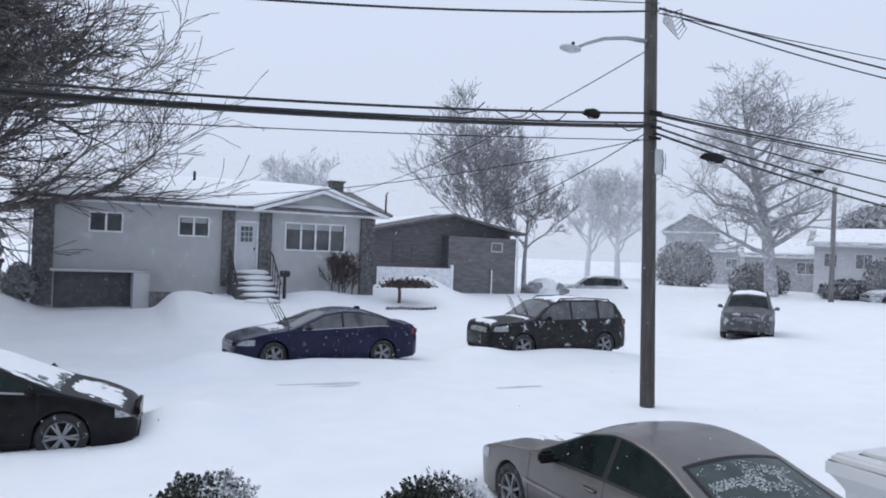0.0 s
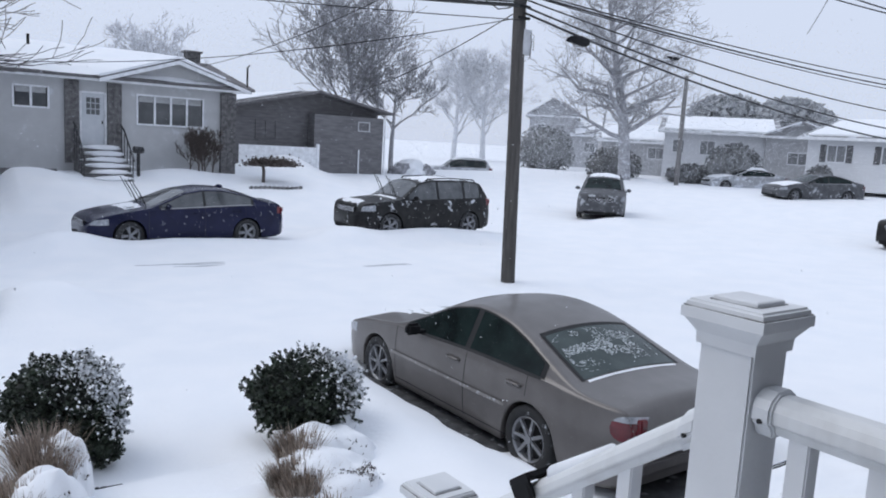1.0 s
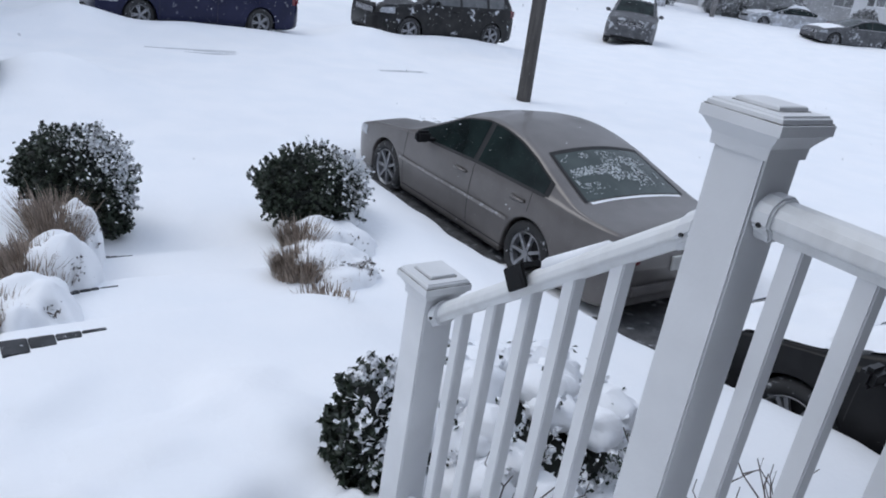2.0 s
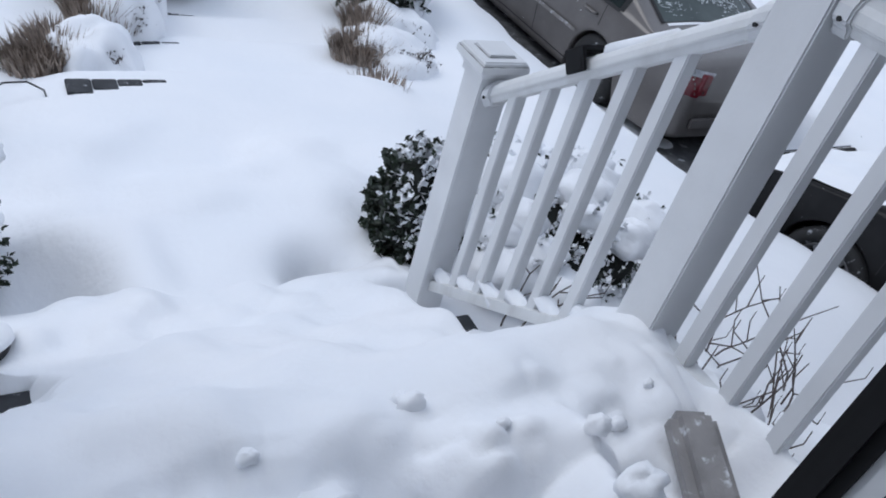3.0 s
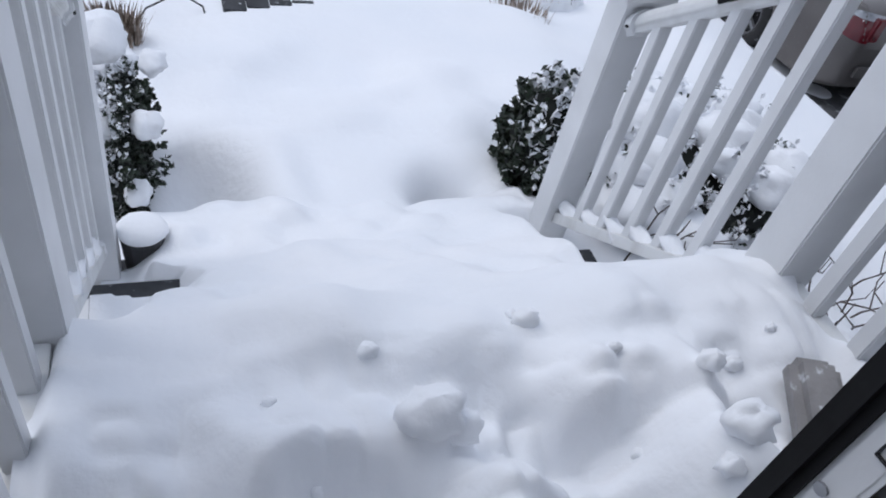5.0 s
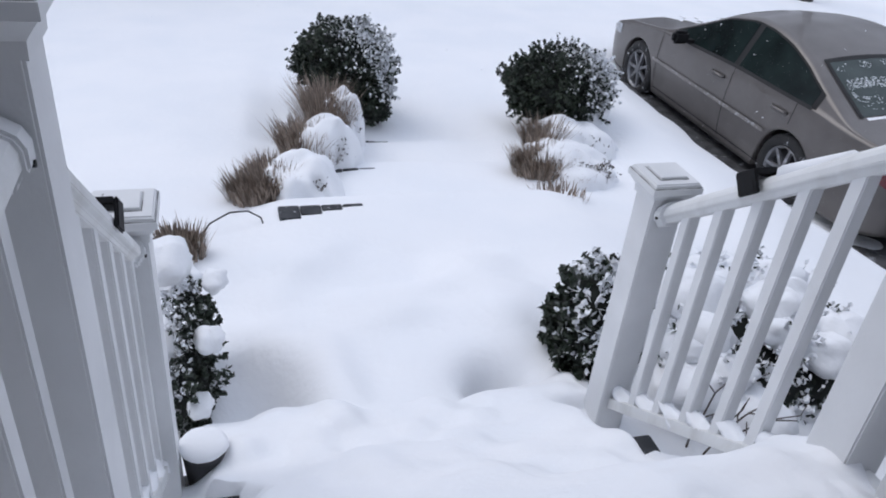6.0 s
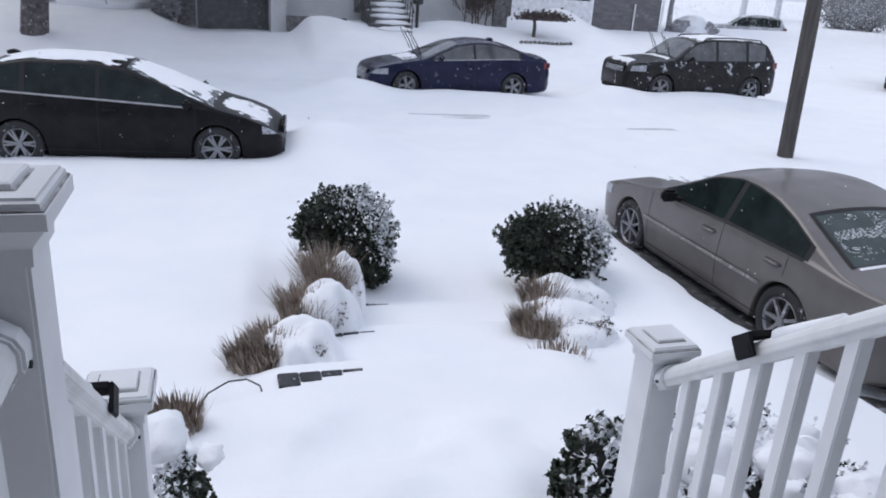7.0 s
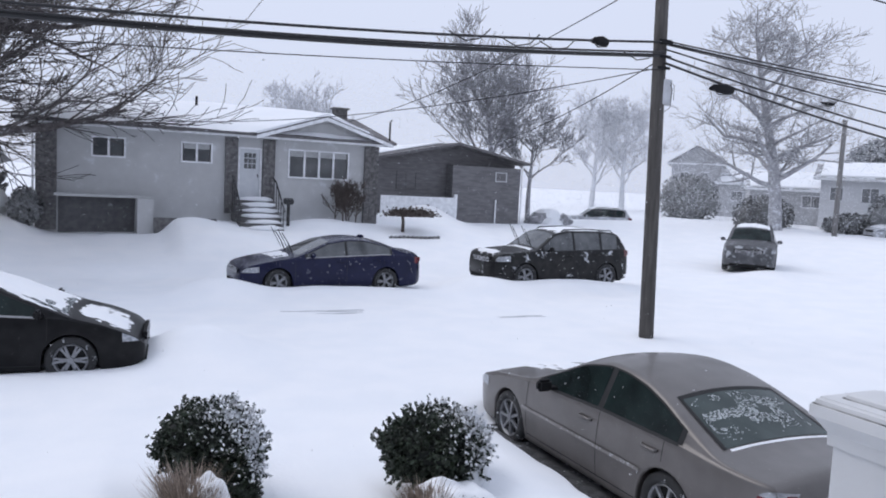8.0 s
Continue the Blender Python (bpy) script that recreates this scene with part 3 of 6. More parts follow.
def railing(x, xl, yu, yl, label):
    slide = lambda y: x + (xl - x) * (y - yu) / (yl - yu)
    ya, yb = yu + 0.051, yl - 0.051
    r = thing("porch_railing", (x, 0.74, 1.74), label, "railing", "white porch railings")
    post(r, x, yu, 1.70, 2.725, "upper_post")
    post(r, xl, yl, 1.00, 2.03, "lower_post")
    za = 2.498
    sl = (1.925 - za) / (yb - ya)
    rail_bar(r, x, ya, za, yb, 1.925, "stair_handrail", xe=xl)
    collar(r, x, ya, za, 1, sl)
    collar(r, xl, yb, 1.925, -1, sl)
    rail_bar(r, x, ya, 1.70, yb, 1.20, "stair_bottom_rail", BOTP, xe=xl)
    rail_bar(r, x, -0.70, 2.558, yu - 0.051, 2.558, "porch_handrail")
    collar(r, x, yu - 0.051, 2.558, -1, 0)
    rail_bar(r, x, -0.70, 1.79, yu - 0.051, 1.79, "porch_bottom_rail", BOTP)
    for i in range(5):
        y = yu + 0.215 + i * 0.1205
        zt, zb = za + sl * (y - ya), 1.70 + (1.20 - 1.70) / (yb - ya) * (y - ya)
        b = Build()
        b.box(slide(y) - 0.018, slide(y) + 0.018, y - 0.018, y + 0.018, zb + 0.01, zt - 0.012)
        b.ob("baluster", VINYL, r, bevel=0.003)
    for i in range(11):
        y = yu - 0.125 - i * 0.125
        b = Build()
        b.box(x - 0.018, x + 0.018, y - 0.018, y + 0.018, 1.77, 2.54)
        b.ob("baluster", VINYL, r, bevel=0.003)
    for i in range(6):
        y = yu + 0.155 + i * 0.1205
        zb = 1.70 + (1.20 - 1.70) / (yb - ya) * (y - ya)
        b = Build()
        b.blob((slide(y), y, zb + 0.022), (0.025, 0.066, 0.024), i + int(x * 10), 8, 0.55, 0.6)
        b.ob("rail_snow", SNOWC, r, "snow heaped between the balusters", smooth=True)
    lamp = thing("rail_light", (x, 1.205, 2.18), "black clip-on light on the snowy handrail", "light", "black rail lights")
    m = Matrix.Translation((x, 1.205, za + sl * (1.205 - ya))) @ Matrix.Rotation(math.atan(sl), 4, "X")
    b = Build()
    b.box(-0.040, 0.040, -0.036, 0.036, 0.031, 0.046, m)
    b.box(-0.046, -0.038, -0.036, 0.036, -0.012, 0.046, m)
    b.box(0.038, 0.046, -0.036, 0.036, -0.012, 0.046, m)
    b.ob("housing", BLACKPL, lamp, bevel=0.003)
    b = Build()
    b.box(-0.0475, -0.0465, -0.024, 0.024, -0.006, 0.02, m)
    b.ob("lens", BLACKPL, lamp)
    b = Build()
    b.tube([(x, 1.16, za + sl * (1.16 - ya) + 0.026), (x, 1.0, za + sl * (1.0 - ya) + 0.026)], [0.022, 0.012], 8)
    b.ob("rail_snow", SNOWC, r, "thin snow on the handrail", smooth=True)


railing(1.14, 1.153, 0.742, 1.601, "white vinyl porch railing stepping down beside the stoop")
railing(-0.290, -0.290, 0.770, 1.570, "white vinyl porch railing on the planter side")


# ---- cars: x runs forward from the front axle, y to the car's left ----
def profile(points, xs, soft=0.05):
    p = sorted(points)
    fine = np.arange(p[0][0] - 0.5, p[-1][0] + 0.5, 0.01)
    z = np.interp(fine, [q[0] for q in p], [q[1] for q in p])
    k = np.exp(-0.5 * (np.arange(-25, 26) * 0.01 / soft) ** 2)
    return np.interp(xs, fine, np.convolve(np.pad(z, 25, "edge"), k / k.sum(), "valid"))


class Shell:
    def __init__(self, s):
        self.s = s
        nose, tail = s["fo"], -(s["wb"] + s["ro"])
        self.mid, self.half = (nose + tail) / 2, (nose - tail) / 2
        t = np.linspace(0, 1, s.get("n", 120))
        self.xs = nose + (tail - nose) * t
        self.top = profile(s["top"], self.xs)
        self.belt = np.minimum(profile(s["belt"], self.xs), self.top - 0.05)
        u = np.abs(self.xs - self.mid) / self.half
        self.hw = s["W"] / 2 * (1 - 0.07 * u ** 4 - 0.17 * u ** 18)
        low = np.full_like(self.xs, s.get("sill", 0.19)) + 0.10 * u ** 14
        for c in (0, -s["wb"]):
            d = s["R"] + 0.045
            inside = np.abs(self.xs - c) < d
            low[inside] = np.maximum(low[inside], s["R"] + np.sqrt(d * d - (self.xs[inside] - c) ** 2) - 0.01)
        self.low = np.minimum(low, self.belt - 0.03)

    def at(self, x):
        f = lambda a: float(np.interp(-x, -self.xs, a))
        return f(self.top), f(self.belt), f(self.hw), f(self.low)

    def side(self, x, z, out=0.0):
        top, belt, hw, low = self.at(x)
        if z <= belt:
            k = (z - 0.58) / 0.42
            w = hw * (1 - 0.055 * k * k)
        else:
            k = (belt - 0.58) / 0.42
            w = hw * (1 - 0.055 * k * k) - 0.012 - (z - belt) * self.s.get("tumble", 0.45)
        return w + out

    def edge(self, x):
        top, belt, hw, low = self.at(x)
        crown = 0.045 + 0.03 * min(1, max(0, (top - belt) / 0.3))
        return max(belt + 0.005, top - crown)

    def roof(self, x, c, out=0.0):
        top = self.at(x)[0]
        e = self.edge(x)
        return (x, self.side(x, e) * c, e + (top - e) * (1 - c * c) + out)

    def body(self):
        b = Build()
        rows = []
        for x in self.xs:
            top, belt, hw, low = self.at(x)
            e = self.edge(x)
            half = [(x, self.side(x, low) - 0.05, low)]
            half += [(x, self.side(x, z), z) for z in (low + (belt - low) * s for s in (0, 0.06, 0.25, 0.5, 0.72, 0.88, 0.97, 1))]
            half += [(x, self.side(x, z), z) for z in (belt + (e - belt) * s for s in (0.03, 0.35, 0.7, 0.93))]
            half += [self.roof(x, c) for c in (0.97, 0.9, 0.7, 0.4)]
            rows.append(half + [self.roof(x, 0)] + [(p[0], -p[1], p[2]) for p in half[::-1]])
        n = len(rows[0])
        b.grid(rows)
        k = len(rows) - 1
        b.add([], [])
        b.f += [(i * n, (i + 1) * n, (i + 1) * n + n - 1, i * n + n - 1) for i in range(k)]
        b.f += [tuple(range(n))[::-1], tuple(range(k * n, (k + 1) * n))]
        return b

    def side_patch(self, xa, xb, zlo, zhi, sign, out=0.004, n=24, m=5):
        b = Build()
        rows = []
        for x in np.linspace(xa, xb, n):
            lo, hi = zlo(x), zhi(x)
            if hi - lo < 0.004:
                hi = lo + 0.004
            rows.append([(x, sign * self.side(x, z, out), z) for z in np.linspace(lo, hi, m)])
        return b.grid(rows, flip=sign < 0)

    def roof_patch(self, xa, xb, c0, c1, out=0.005, n=14, m=9):
        return Build().grid([[self.roof(x, c, out) for c in np.linspace(c0, c1, m)] for x in np.linspace(xa, xb, n)])


def wheel(car, x, y, R, spokes, rim_mat, steer=0.0, double=True, detail=True):
    m = Matrix.Translation((x, y, R)) @ Matrix.Rotation(radians(steer), 4, "Z")
    s = 1 if y > 0 else -1
    b = Build()
    n = 28
    prof = [(-0.10, R * 0.66), (-0.10, R * 0.93), (-0.075, R), (0.075, R), (0.10, R * 0.93), (0.105, R * 0.80), (0.09, R * 0.68), (0.04, R * 0.66)]
    rows = [[m @ Vector((r * math.cos(a), s * w, r * math.sin(a))) for w, r in prof] for a in np.linspace(0, 2 * math.pi, n + 1)]
    b.grid(rows, flip=s > 0)
    t = b.ob("tyre", RUBBER, car, smooth=True, local=True)
    b = Build()
    rr = R * 0.68
    ring = [(0.085, rr), (0.095, rr * 0.97), (0.075, rr * 0.90), (0.02, rr * 0.86)]
    b.grid([[m @ Vector((r * math.cos(a), s * w, r * math.sin(a))) for w, r in ring] for a in np.linspace(0, 2 * math.pi, n + 1)], flip=s > 0)
    for k in range(spokes):
        for off in ((-0.14, 0.14) if double else (0,)):
            a = 2 * math.pi * k / spokes + off * 0.5
            a2 = 2 * math.pi * k / spokes + off
            w0, w1 = 0.018, 0.014
            p = []
            for (r, ang, w, d) in ((0.03, a, w0, 0.08), (rr * 0.93, a2, w1, 0.085)):
                c, q = Vector((math.cos(ang) * r, 0, math.sin(ang) * r)), Vector((-math.sin(ang), 0, math.cos(ang)))
                p += [m @ (c + q * w + Vector((0, s * d, 0))), m @ (c - q * w + Vector((0, s * d, 0))), m @ (c - q * w + Vector((0, s * (d - 0.03), 0))), m @ (c + q * w + Vector((0, s * (d - 0.03), 0)))]
            b.add(p, [(0, 1, 5, 4), (1, 2, 6, 5), (2, 3, 7, 6), (3, 0, 4, 7)])
    b.tube([m @ Vector((0, s * 0.04, 0)), m @ Vector((0, s * 0.092, 0))], 0.045, 12)
    b.ob("rim", rim_mat, t, smooth=False, local=True)
    b = Build()
    b.tube([m @ Vector((0, s * 0.0, 0)), m @ Vector((0, s * 0.012, 0))], rr * 0.95, 20)
    b.ob("brake_disc", DARKGAP, t, local=True)


def car(name, label, category, s, m, paint, group="", rim=None, glass=None, front_glass=None, rear_glass=None, wipers=False, snow=(), detail=True):
    c = thing(name, None, label, category, group, m)
    sh = Shell(s)
    glass, front_glass, rear_glass = glass or GLASSD, front_glass or glass or GLASSD, rear_glass or glass or GLASSD
    sh.body().ob("body", paint, c, smooth=True, local=True)
    nose, tail, R, wb = s["fo"], -(s["wb"] + s["ro"]), s["R"], s["wb"]
    # wheel housings and floor pan
    b = Build()
    b.box(tail + 0.25, nose - 0.25, -s["W"] / 2 + 0.16, s["W"] / 2 - 0.16, 0.20, 0.5)
    b.ob("floor_pan", DARKGAP, c, local=True)
    for x in (0, -wb):
        for y in (1, -1):
            wheel(c, x, y * (s["W"] / 2 - 0.125), R, s.get("spokes", 5), rim or RIM, s.get("steer", 0) if x == 0 else 0, s.get("double", True))
    cw, rf, rr, dk = s["cowl"], s["rf"], s["rr"], s["deck"]
    sh.roof_patch(cw - 0.02, rf + 0.03, -0.86, 0.86).ob("windshield", front_glass, c, smooth=True, local=True)
    sh.roof_patch(rr - 0.02, dk + 0.04, -0.78, 0.78).ob("rear_window", rear_glass, c, smooth=True, local=True)
    if detail:
        # dark surround of the rear window
        for a in (-0.83, 0.78):
            sh.roof_patch(rr + 0.0, dk + 0.03, a, a + 0.05, 0.006, 14, 2).ob("window_seal", DARKGAP, c, local=True)
        sh.roof_patch(rr + 0.02, rr - 0.03, -0.83, 0.83, 0.006, 2, 9).ob("window_seal", DARKGAP, c, local=True)
    for sg in (1, -1):
        lo = lambda x: sh.at(x)[1] + 0.015
        hi = lambda x: sh.edge(x) - 0.03
        sh.side_patch(s["side"][0][0] + 0.06, s["side"][-1][1] - 0.06, lambda x: sh.at(x)[1] + 0.004, lambda x: sh.edge(x) - 0.014, sg, 0.003, 40, 5).ob("window_surround", DARKGAP, c, smooth=True, local=True)
        for xa, xb in s["side"]:
            sh.side_patch(xa, xb, lo, hi, sg, 0.007).ob("side_window", glass, c, smooth=True, local=True)
        if detail:
            a, z = s["side"][0][0] + 0.03, s["side"][-1][1] - 0.03
            sh.side_patch(a, z, lambda x: sh.at(x)[1] - 0.008, lambda x: sh.at(x)[1] + 0.016, sg, 0.010, 30, 2).ob("window_trim", s.get("trim", DARKGAP), c, local=True)
            for x in s["seams"]:
                sh.side_patch(x + 0.004, x - 0.004, lambda q: sh.at(q)[3] + 0.06, lambda q: sh.at(q)[1], sg, 0.002, 2, 10).ob("door_seam", DARKGAP, c, local=True)
            sh.side_patch(s["seams"][0], s["seams"][-1], lambda q: 0.265, lambda q: 0.275, sg, 0.002, 20, 2).ob("door_seam", DARKGAP, c, local=True)
            if s.get("molding"):
                a0, a1 = s["molding"]
                sh.side_patch(a0, a1, lambda q: 0.555, lambda q: 0.59, sg, 0.012, 20, 3).ob("side_molding", s.get("mold_mat", paint), c, "thin body-side moulding", local=True)
            for x in s["handles"]:
                y, z = sh.side(x, sh.at(x)[1] - 0.13), sh.at(x)[1] - 0.13
                b = Build()
                b.tube([(x + 0.10, sg * (y + 0.004), z), (x + 0.08, sg * (y + 0.032), z), (x - 0.08, sg * (y + 0.032), z), (x - 0.10, sg * (y + 0.004), z)], 0.015, 6)
                b.ob("door_handle", paint, c, smooth=True, local=True)
            x = s.get("mirror_x", cw - 0.34)
            y, z = sh.side(x, sh.at(x)[1]), sh.at(x)[1] + 0.05
            b = Build()
            b.box(x - 0.05, x + 0.045, min(sg * (y + 0.05), sg * (y + 0.23)), max(sg * (y + 0.05), sg * (y + 0.23)), z - 0.045, z + 0.085)
            mir = b.ob("mirror", s.get("mirror", paint), c, local=True, bevel=0.03)
            b = Build()
            b.box(x - 0.03, x + 0.05, min(sg * (y - 0.04), sg * (y + 0.1)), max(sg * (y - 0.04), sg * (y + 0.1)), z - 0.035, z - 0.005)
            b.ob("mirror_arm", s.get("mirror", paint), mir, local=True, bevel=0.006)
        # lamps wrapped round the corners
        zl = s["lampz"]
        sh.side_patch(nose - 0.02, nose - s.get("lamplen", 0.42), lambda q: zl[0] + 0.02 * (nose - q), lambda q: min(zl[1] + 0.12 * (nose - q), sh.at(q)[1] + 0.0), sg, 0.006, 14, 4).ob("headlight", LAMP, c, smooth=True, local=True)
        zt = s["tailz"]
        if s.get("round_tail"):
            # rounded lens wrapped round the corner, its upper part clear
            zc, zh, fl = (zt[0] + zt[1]) / 2, (zt[1] - zt[0]) / 2, tail + 0.21
            arc = lambda q: math.sqrt(max(0.0, 1 - max(0.0, (q - tail - 0.06) / 0.15) ** 2.4))
            cut = lambda q: zc + zh * min(0.5, arc(q))
            sh.side_patch(fl, tail + 0.005, lambda q: zc - zh * arc(q), cut, sg, 0.008, 18, 5).ob("taillight", RED, c, "dark red tail light", smooth=True, local=True)
            sh.side_patch(tail + 0.185, tail + 0.005, cut, lambda q: zc + zh * max(0.55, arc(q)), sg, 0.008, 14, 3).ob("taillight_top", LAMP, c, "clear tail light section", smooth=True, local=True)
        else:
            sh.side_patch(tail + 0.22, tail + 0.01, lambda q: zt[0], lambda q: min(zt[1], sh.at(q)[1]), sg, 0.006, 10, 4).ob("taillight", RED, c, "red tail light", smooth=True, local=True)
        y0, y1 = 0.38 * sg, 0.80 * sg
        b = Build()
        hwt = s["W"] / 2 * 0.76
        b.box(tail - 0.010, tail + 0.06, min(sg * 0.60, sg * hwt), max(sg * 0.60, sg * hwt), zt[0] + 0.02, zt[1] - 0.02)
        b.ob("taillight", RED, c, "red tail light", local=True, bevel=0.01)
    b = Build()
    hwn = s["W"] / 2 * 0.70
    b.box(nose - 0.05, nose + 0.012, -hwn * 0.75, hwn * 0.75, zl[0] - 0.06, zl[1] - 0.03)
    b.ob("grille", BLACKPL, c, local=True, bevel=0.015)
    if detail:
        for k in range(4):
            b = Build()
            z = zl[0] - 0.04 + 0.035 * k
            b.box(nose + 0.01, nose + 0.02, -hwn * 0.7, hwn * 0.7, z, z + 0.012)
            b.ob("grille_bar", s.get("bar", CHROME), c, local=True)
    b = Build()
    b.box(nose - 0.03, nose + 0.016, -hwn * 0.95, hwn * 0.95, 0.24, 0.36)
    b.ob("lower_intake", BLACKPL, c, local=True, bevel=0.02)
    b = Build()
    b.box(tail - 0.018, tail + 0.01, -0.17, 0.17, zt[0] - 0.08, zt[0] + 0.05)
    b.ob("number_plate", PLATE, c, local=True)
    b = Build()
    b.box(tail - 0.03, tail + 0.08, -s["W"] / 2 * 0.74, s["W"] / 2 * 0.74, 0.36, 0.50)
    b.ob("rear_bumper_strip", s.get("bumper", paint), c, local=True, bevel=0.03)
    if s.get("frost"):
        # scattered frost clots across the middle of the rear window
        r = random.Random(12)
        b = Build()
        for k in range(1500):
            x, cc = r.gauss((rr + dk) / 2 + 0.02, 0.115), r.uniform(-0.66, 0.74)
            x += 0.08 * float(vnoise(cc * 3, 1.0, 0.5, 3))
            if not dk + 0.10 < x < rr - 0.05 or float(vnoise(x * 3, cc * 2, 0.3, 7)) < -0.22:
                continue
            lx, lc = r.uniform(0.002, 0.010), r.uniform(0.004, 0.019)
            ang = [q * 1.0472 + r.uniform(-0.3, 0.3) for q in range(6)]
            k0 = [sh.roof(x + lx * math.cos(q) * r.uniform(0.6, 1.2), cc + lc * math.sin(q) * r.uniform(0.6, 1.2), 0.0075 + 0.0004 * (k % 6)) for q in ang]
            b.add(k0, [(0, 1, 2, 3, 4, 5)])
        tagged(b.ob("frost", FROST, c, "frost clots on the rear window", local=True), kind="stuff")
    if s.get("rails"):
        for sg in (1, -1):
            pts = [(x, sg * (sh.side(x, sh.edge(x)) * 0.90), sh.roof(x, 0.9)[2] + dz) for x, dz in ((rf - 0.25, 0.0), (rf - 0.35, 0.06), ((rf + rr) / 2, 0.07), (rr + 0.25, 0.06), (rr + 0.15, 0.0))]
            Build().tube(pts, 0.018, 6).ob("roof_rail", BLACKPL, c, smooth=True, local=True)
    if wipers:
        for y in (0.45, -0.15):
            p = sh.roof(cw + 0.02, y / 0.8, 0.02)
            b = Build()
            b.tube([p, (p[0] + 0.14, p[1] + 0.03, p[2] + 0.28), (p[0] + 0.30, p[1] + 0.05, p[2] + 0.52)], [0.016, 0.012, 0.009], 5)
            b.tube([(p[0] + 0.40, p[1] + 0.06, p[2] + 0.60), (p[0] + 0.12, p[1] + 0.03, p[2] + 0.10)], 0.009, 5)
            b.ob("wiper", BLACKPL, c, "raised black wiper", local=True)
    b = Build()
    if s.get("fin"):
        p = sh.roof(rr + 0.12, 0, 0)
        b.blob((p[0], 0, p[2] + 0.02), (0.10, 0.03, 0.05), 2, 6, 0.1)
        b.ob("antenna", paint, c, smooth=True, local=True)
    # snow lying on the car
    for i, (xa, xb, c0, c1, th, cut) in enumerate(snow):
        n, k = 60, 44
        X, C = np.linspace(xa, xb, n), np.linspace(c0, c1, k)
        rows, keep = [], []
        b = Build()
        P = []
        for x in X:
            row = []
            for cc in C:
                e = min(1, 6 * min(abs(x - xa), abs(x - xb)) / abs(xb - xa), 6 * min(cc - c0, c1 - cc) / (c1 - c0))
                h = th * (0.25 + 0.75 * e) * (0.75 + 0.5 * float(vnoise(x, cc, 0.25, i)))
                lie = min(1.0, max(0.0, (0.6 * float(vnoise(x * 1.3, cc * 2, 0.33, i + 4)) + 0.4 * float(vnoise(x * 3, cc * 5, 0.3, i + 9)) + e * 1.2 - cut) * 4 + 0.5))
                row.append((*sh.roof(x, cc)[:2], sh.roof(x, cc)[2] - 0.006 + (h + 0.006) * lie))
            P.append(row)
        b.grid(P)
        so = b.ob("snow_layer", SNOWC, c, "patchy snow lying on the car", smooth=True, local=True)
    return c


GLASSB = material("sky_reflecting_car_glass", (0.05, 0.055, 0.06), 0.06, color2=(0.10, 0.105, 0.11), scale=2.5, spec=0.8, snow=0.3, snow_scale=22, snow_cut=0.64)
FROST = material("thin_frost", (0.40, 0.44, 0.45), 0.6, color2=(0.62, 0.65, 0.67), scale=14)
GLASSG = material("misted_rear_glass", (0.028, 0.042, 0.040), 0.14, color2=(0.05, 0.068, 0.066), scale=4, spec=0.3, snow=0.3, snow_scale=55, snow_cut=0.66)
SEDAN = dict(fo=0.95, wb=2.72, ro=1.135, W=1.80, R=0.325, cowl=-0.44, rf=-1.25, rr=-2.51, deck=-3.20, mirror_x=-0.925, spokes=7, double=False,
             top=[(0.95, 0.50), (0.93, 0.62), (0.84, 0.71), (0.4, 0.85), (-0.36, 0.955), (-0.48, 0.985), (-1.25, 1.365), (-1.62, 1.44), (-1.9, 1.435), (-2.2, 1.39), (-2.51, 1.30), (-3.20, 1.015), (-3.35, 0.99), (-3.78, 0.965), (-3.83, 0.90), (-3.855, 0.5)],
             belt=[(0.95, 0.60), (0.5, 0.74), (-0.4, 0.89), (-1.8, 0.945), (-2.8, 0.945), (-3.85, 0.90)],
             side=[(-0.66, -1.68), (-1.76, -2.80)], seams=[-0.42, -1.74, -2.66], handles=[-1.54, -2.50], lampz=(0.58, 0.66), tailz=(0.66, 0.88), molding=(-0.34, -2.40), mirror=BLACKPL, frost=True, round_tail=True)
SEDAN["mold_mat"] = material("pale_moulding", (0.20, 0.188, 0.18), 0.4, snow=0.5, snow_scale=30, snow_cut=0.56)
ACCORD = dict(fo=0.88, wb=2.83, ro=1.05, W=1.86, R=0.335, cowl=-0.48, rf=-1.36, rr=-2.55, deck=-3.42, spokes=5, steer=12, fin=True, trim=DULL,
              top=[(0.88, 0.50), (0.86, 0.68), (0.7, 0.78), (0.2, 0.90), (-0.45, 1.0), (-1.30, 1.37), (-1.8, 1.45), (-2.25, 1.44), (-2.8, 1.33), (-3.42, 1.12), (-3.74, 1.10), (-3.84, 1.02), (-3.88, 0.6)],
              belt=[(0.93, 0.62), (0.5, 0.80), (-0.5, 0.93), (-2.8, 1.02), (-3.95, 0.98)],
              side=[(-0.72, -1.72), (-1.78, -2.95)], seams=[-0.42, -1.75, -2.78], handles=[-1.58, -2.55], lampz=(0.58, 0.68), tailz=(0.80, 0.96))
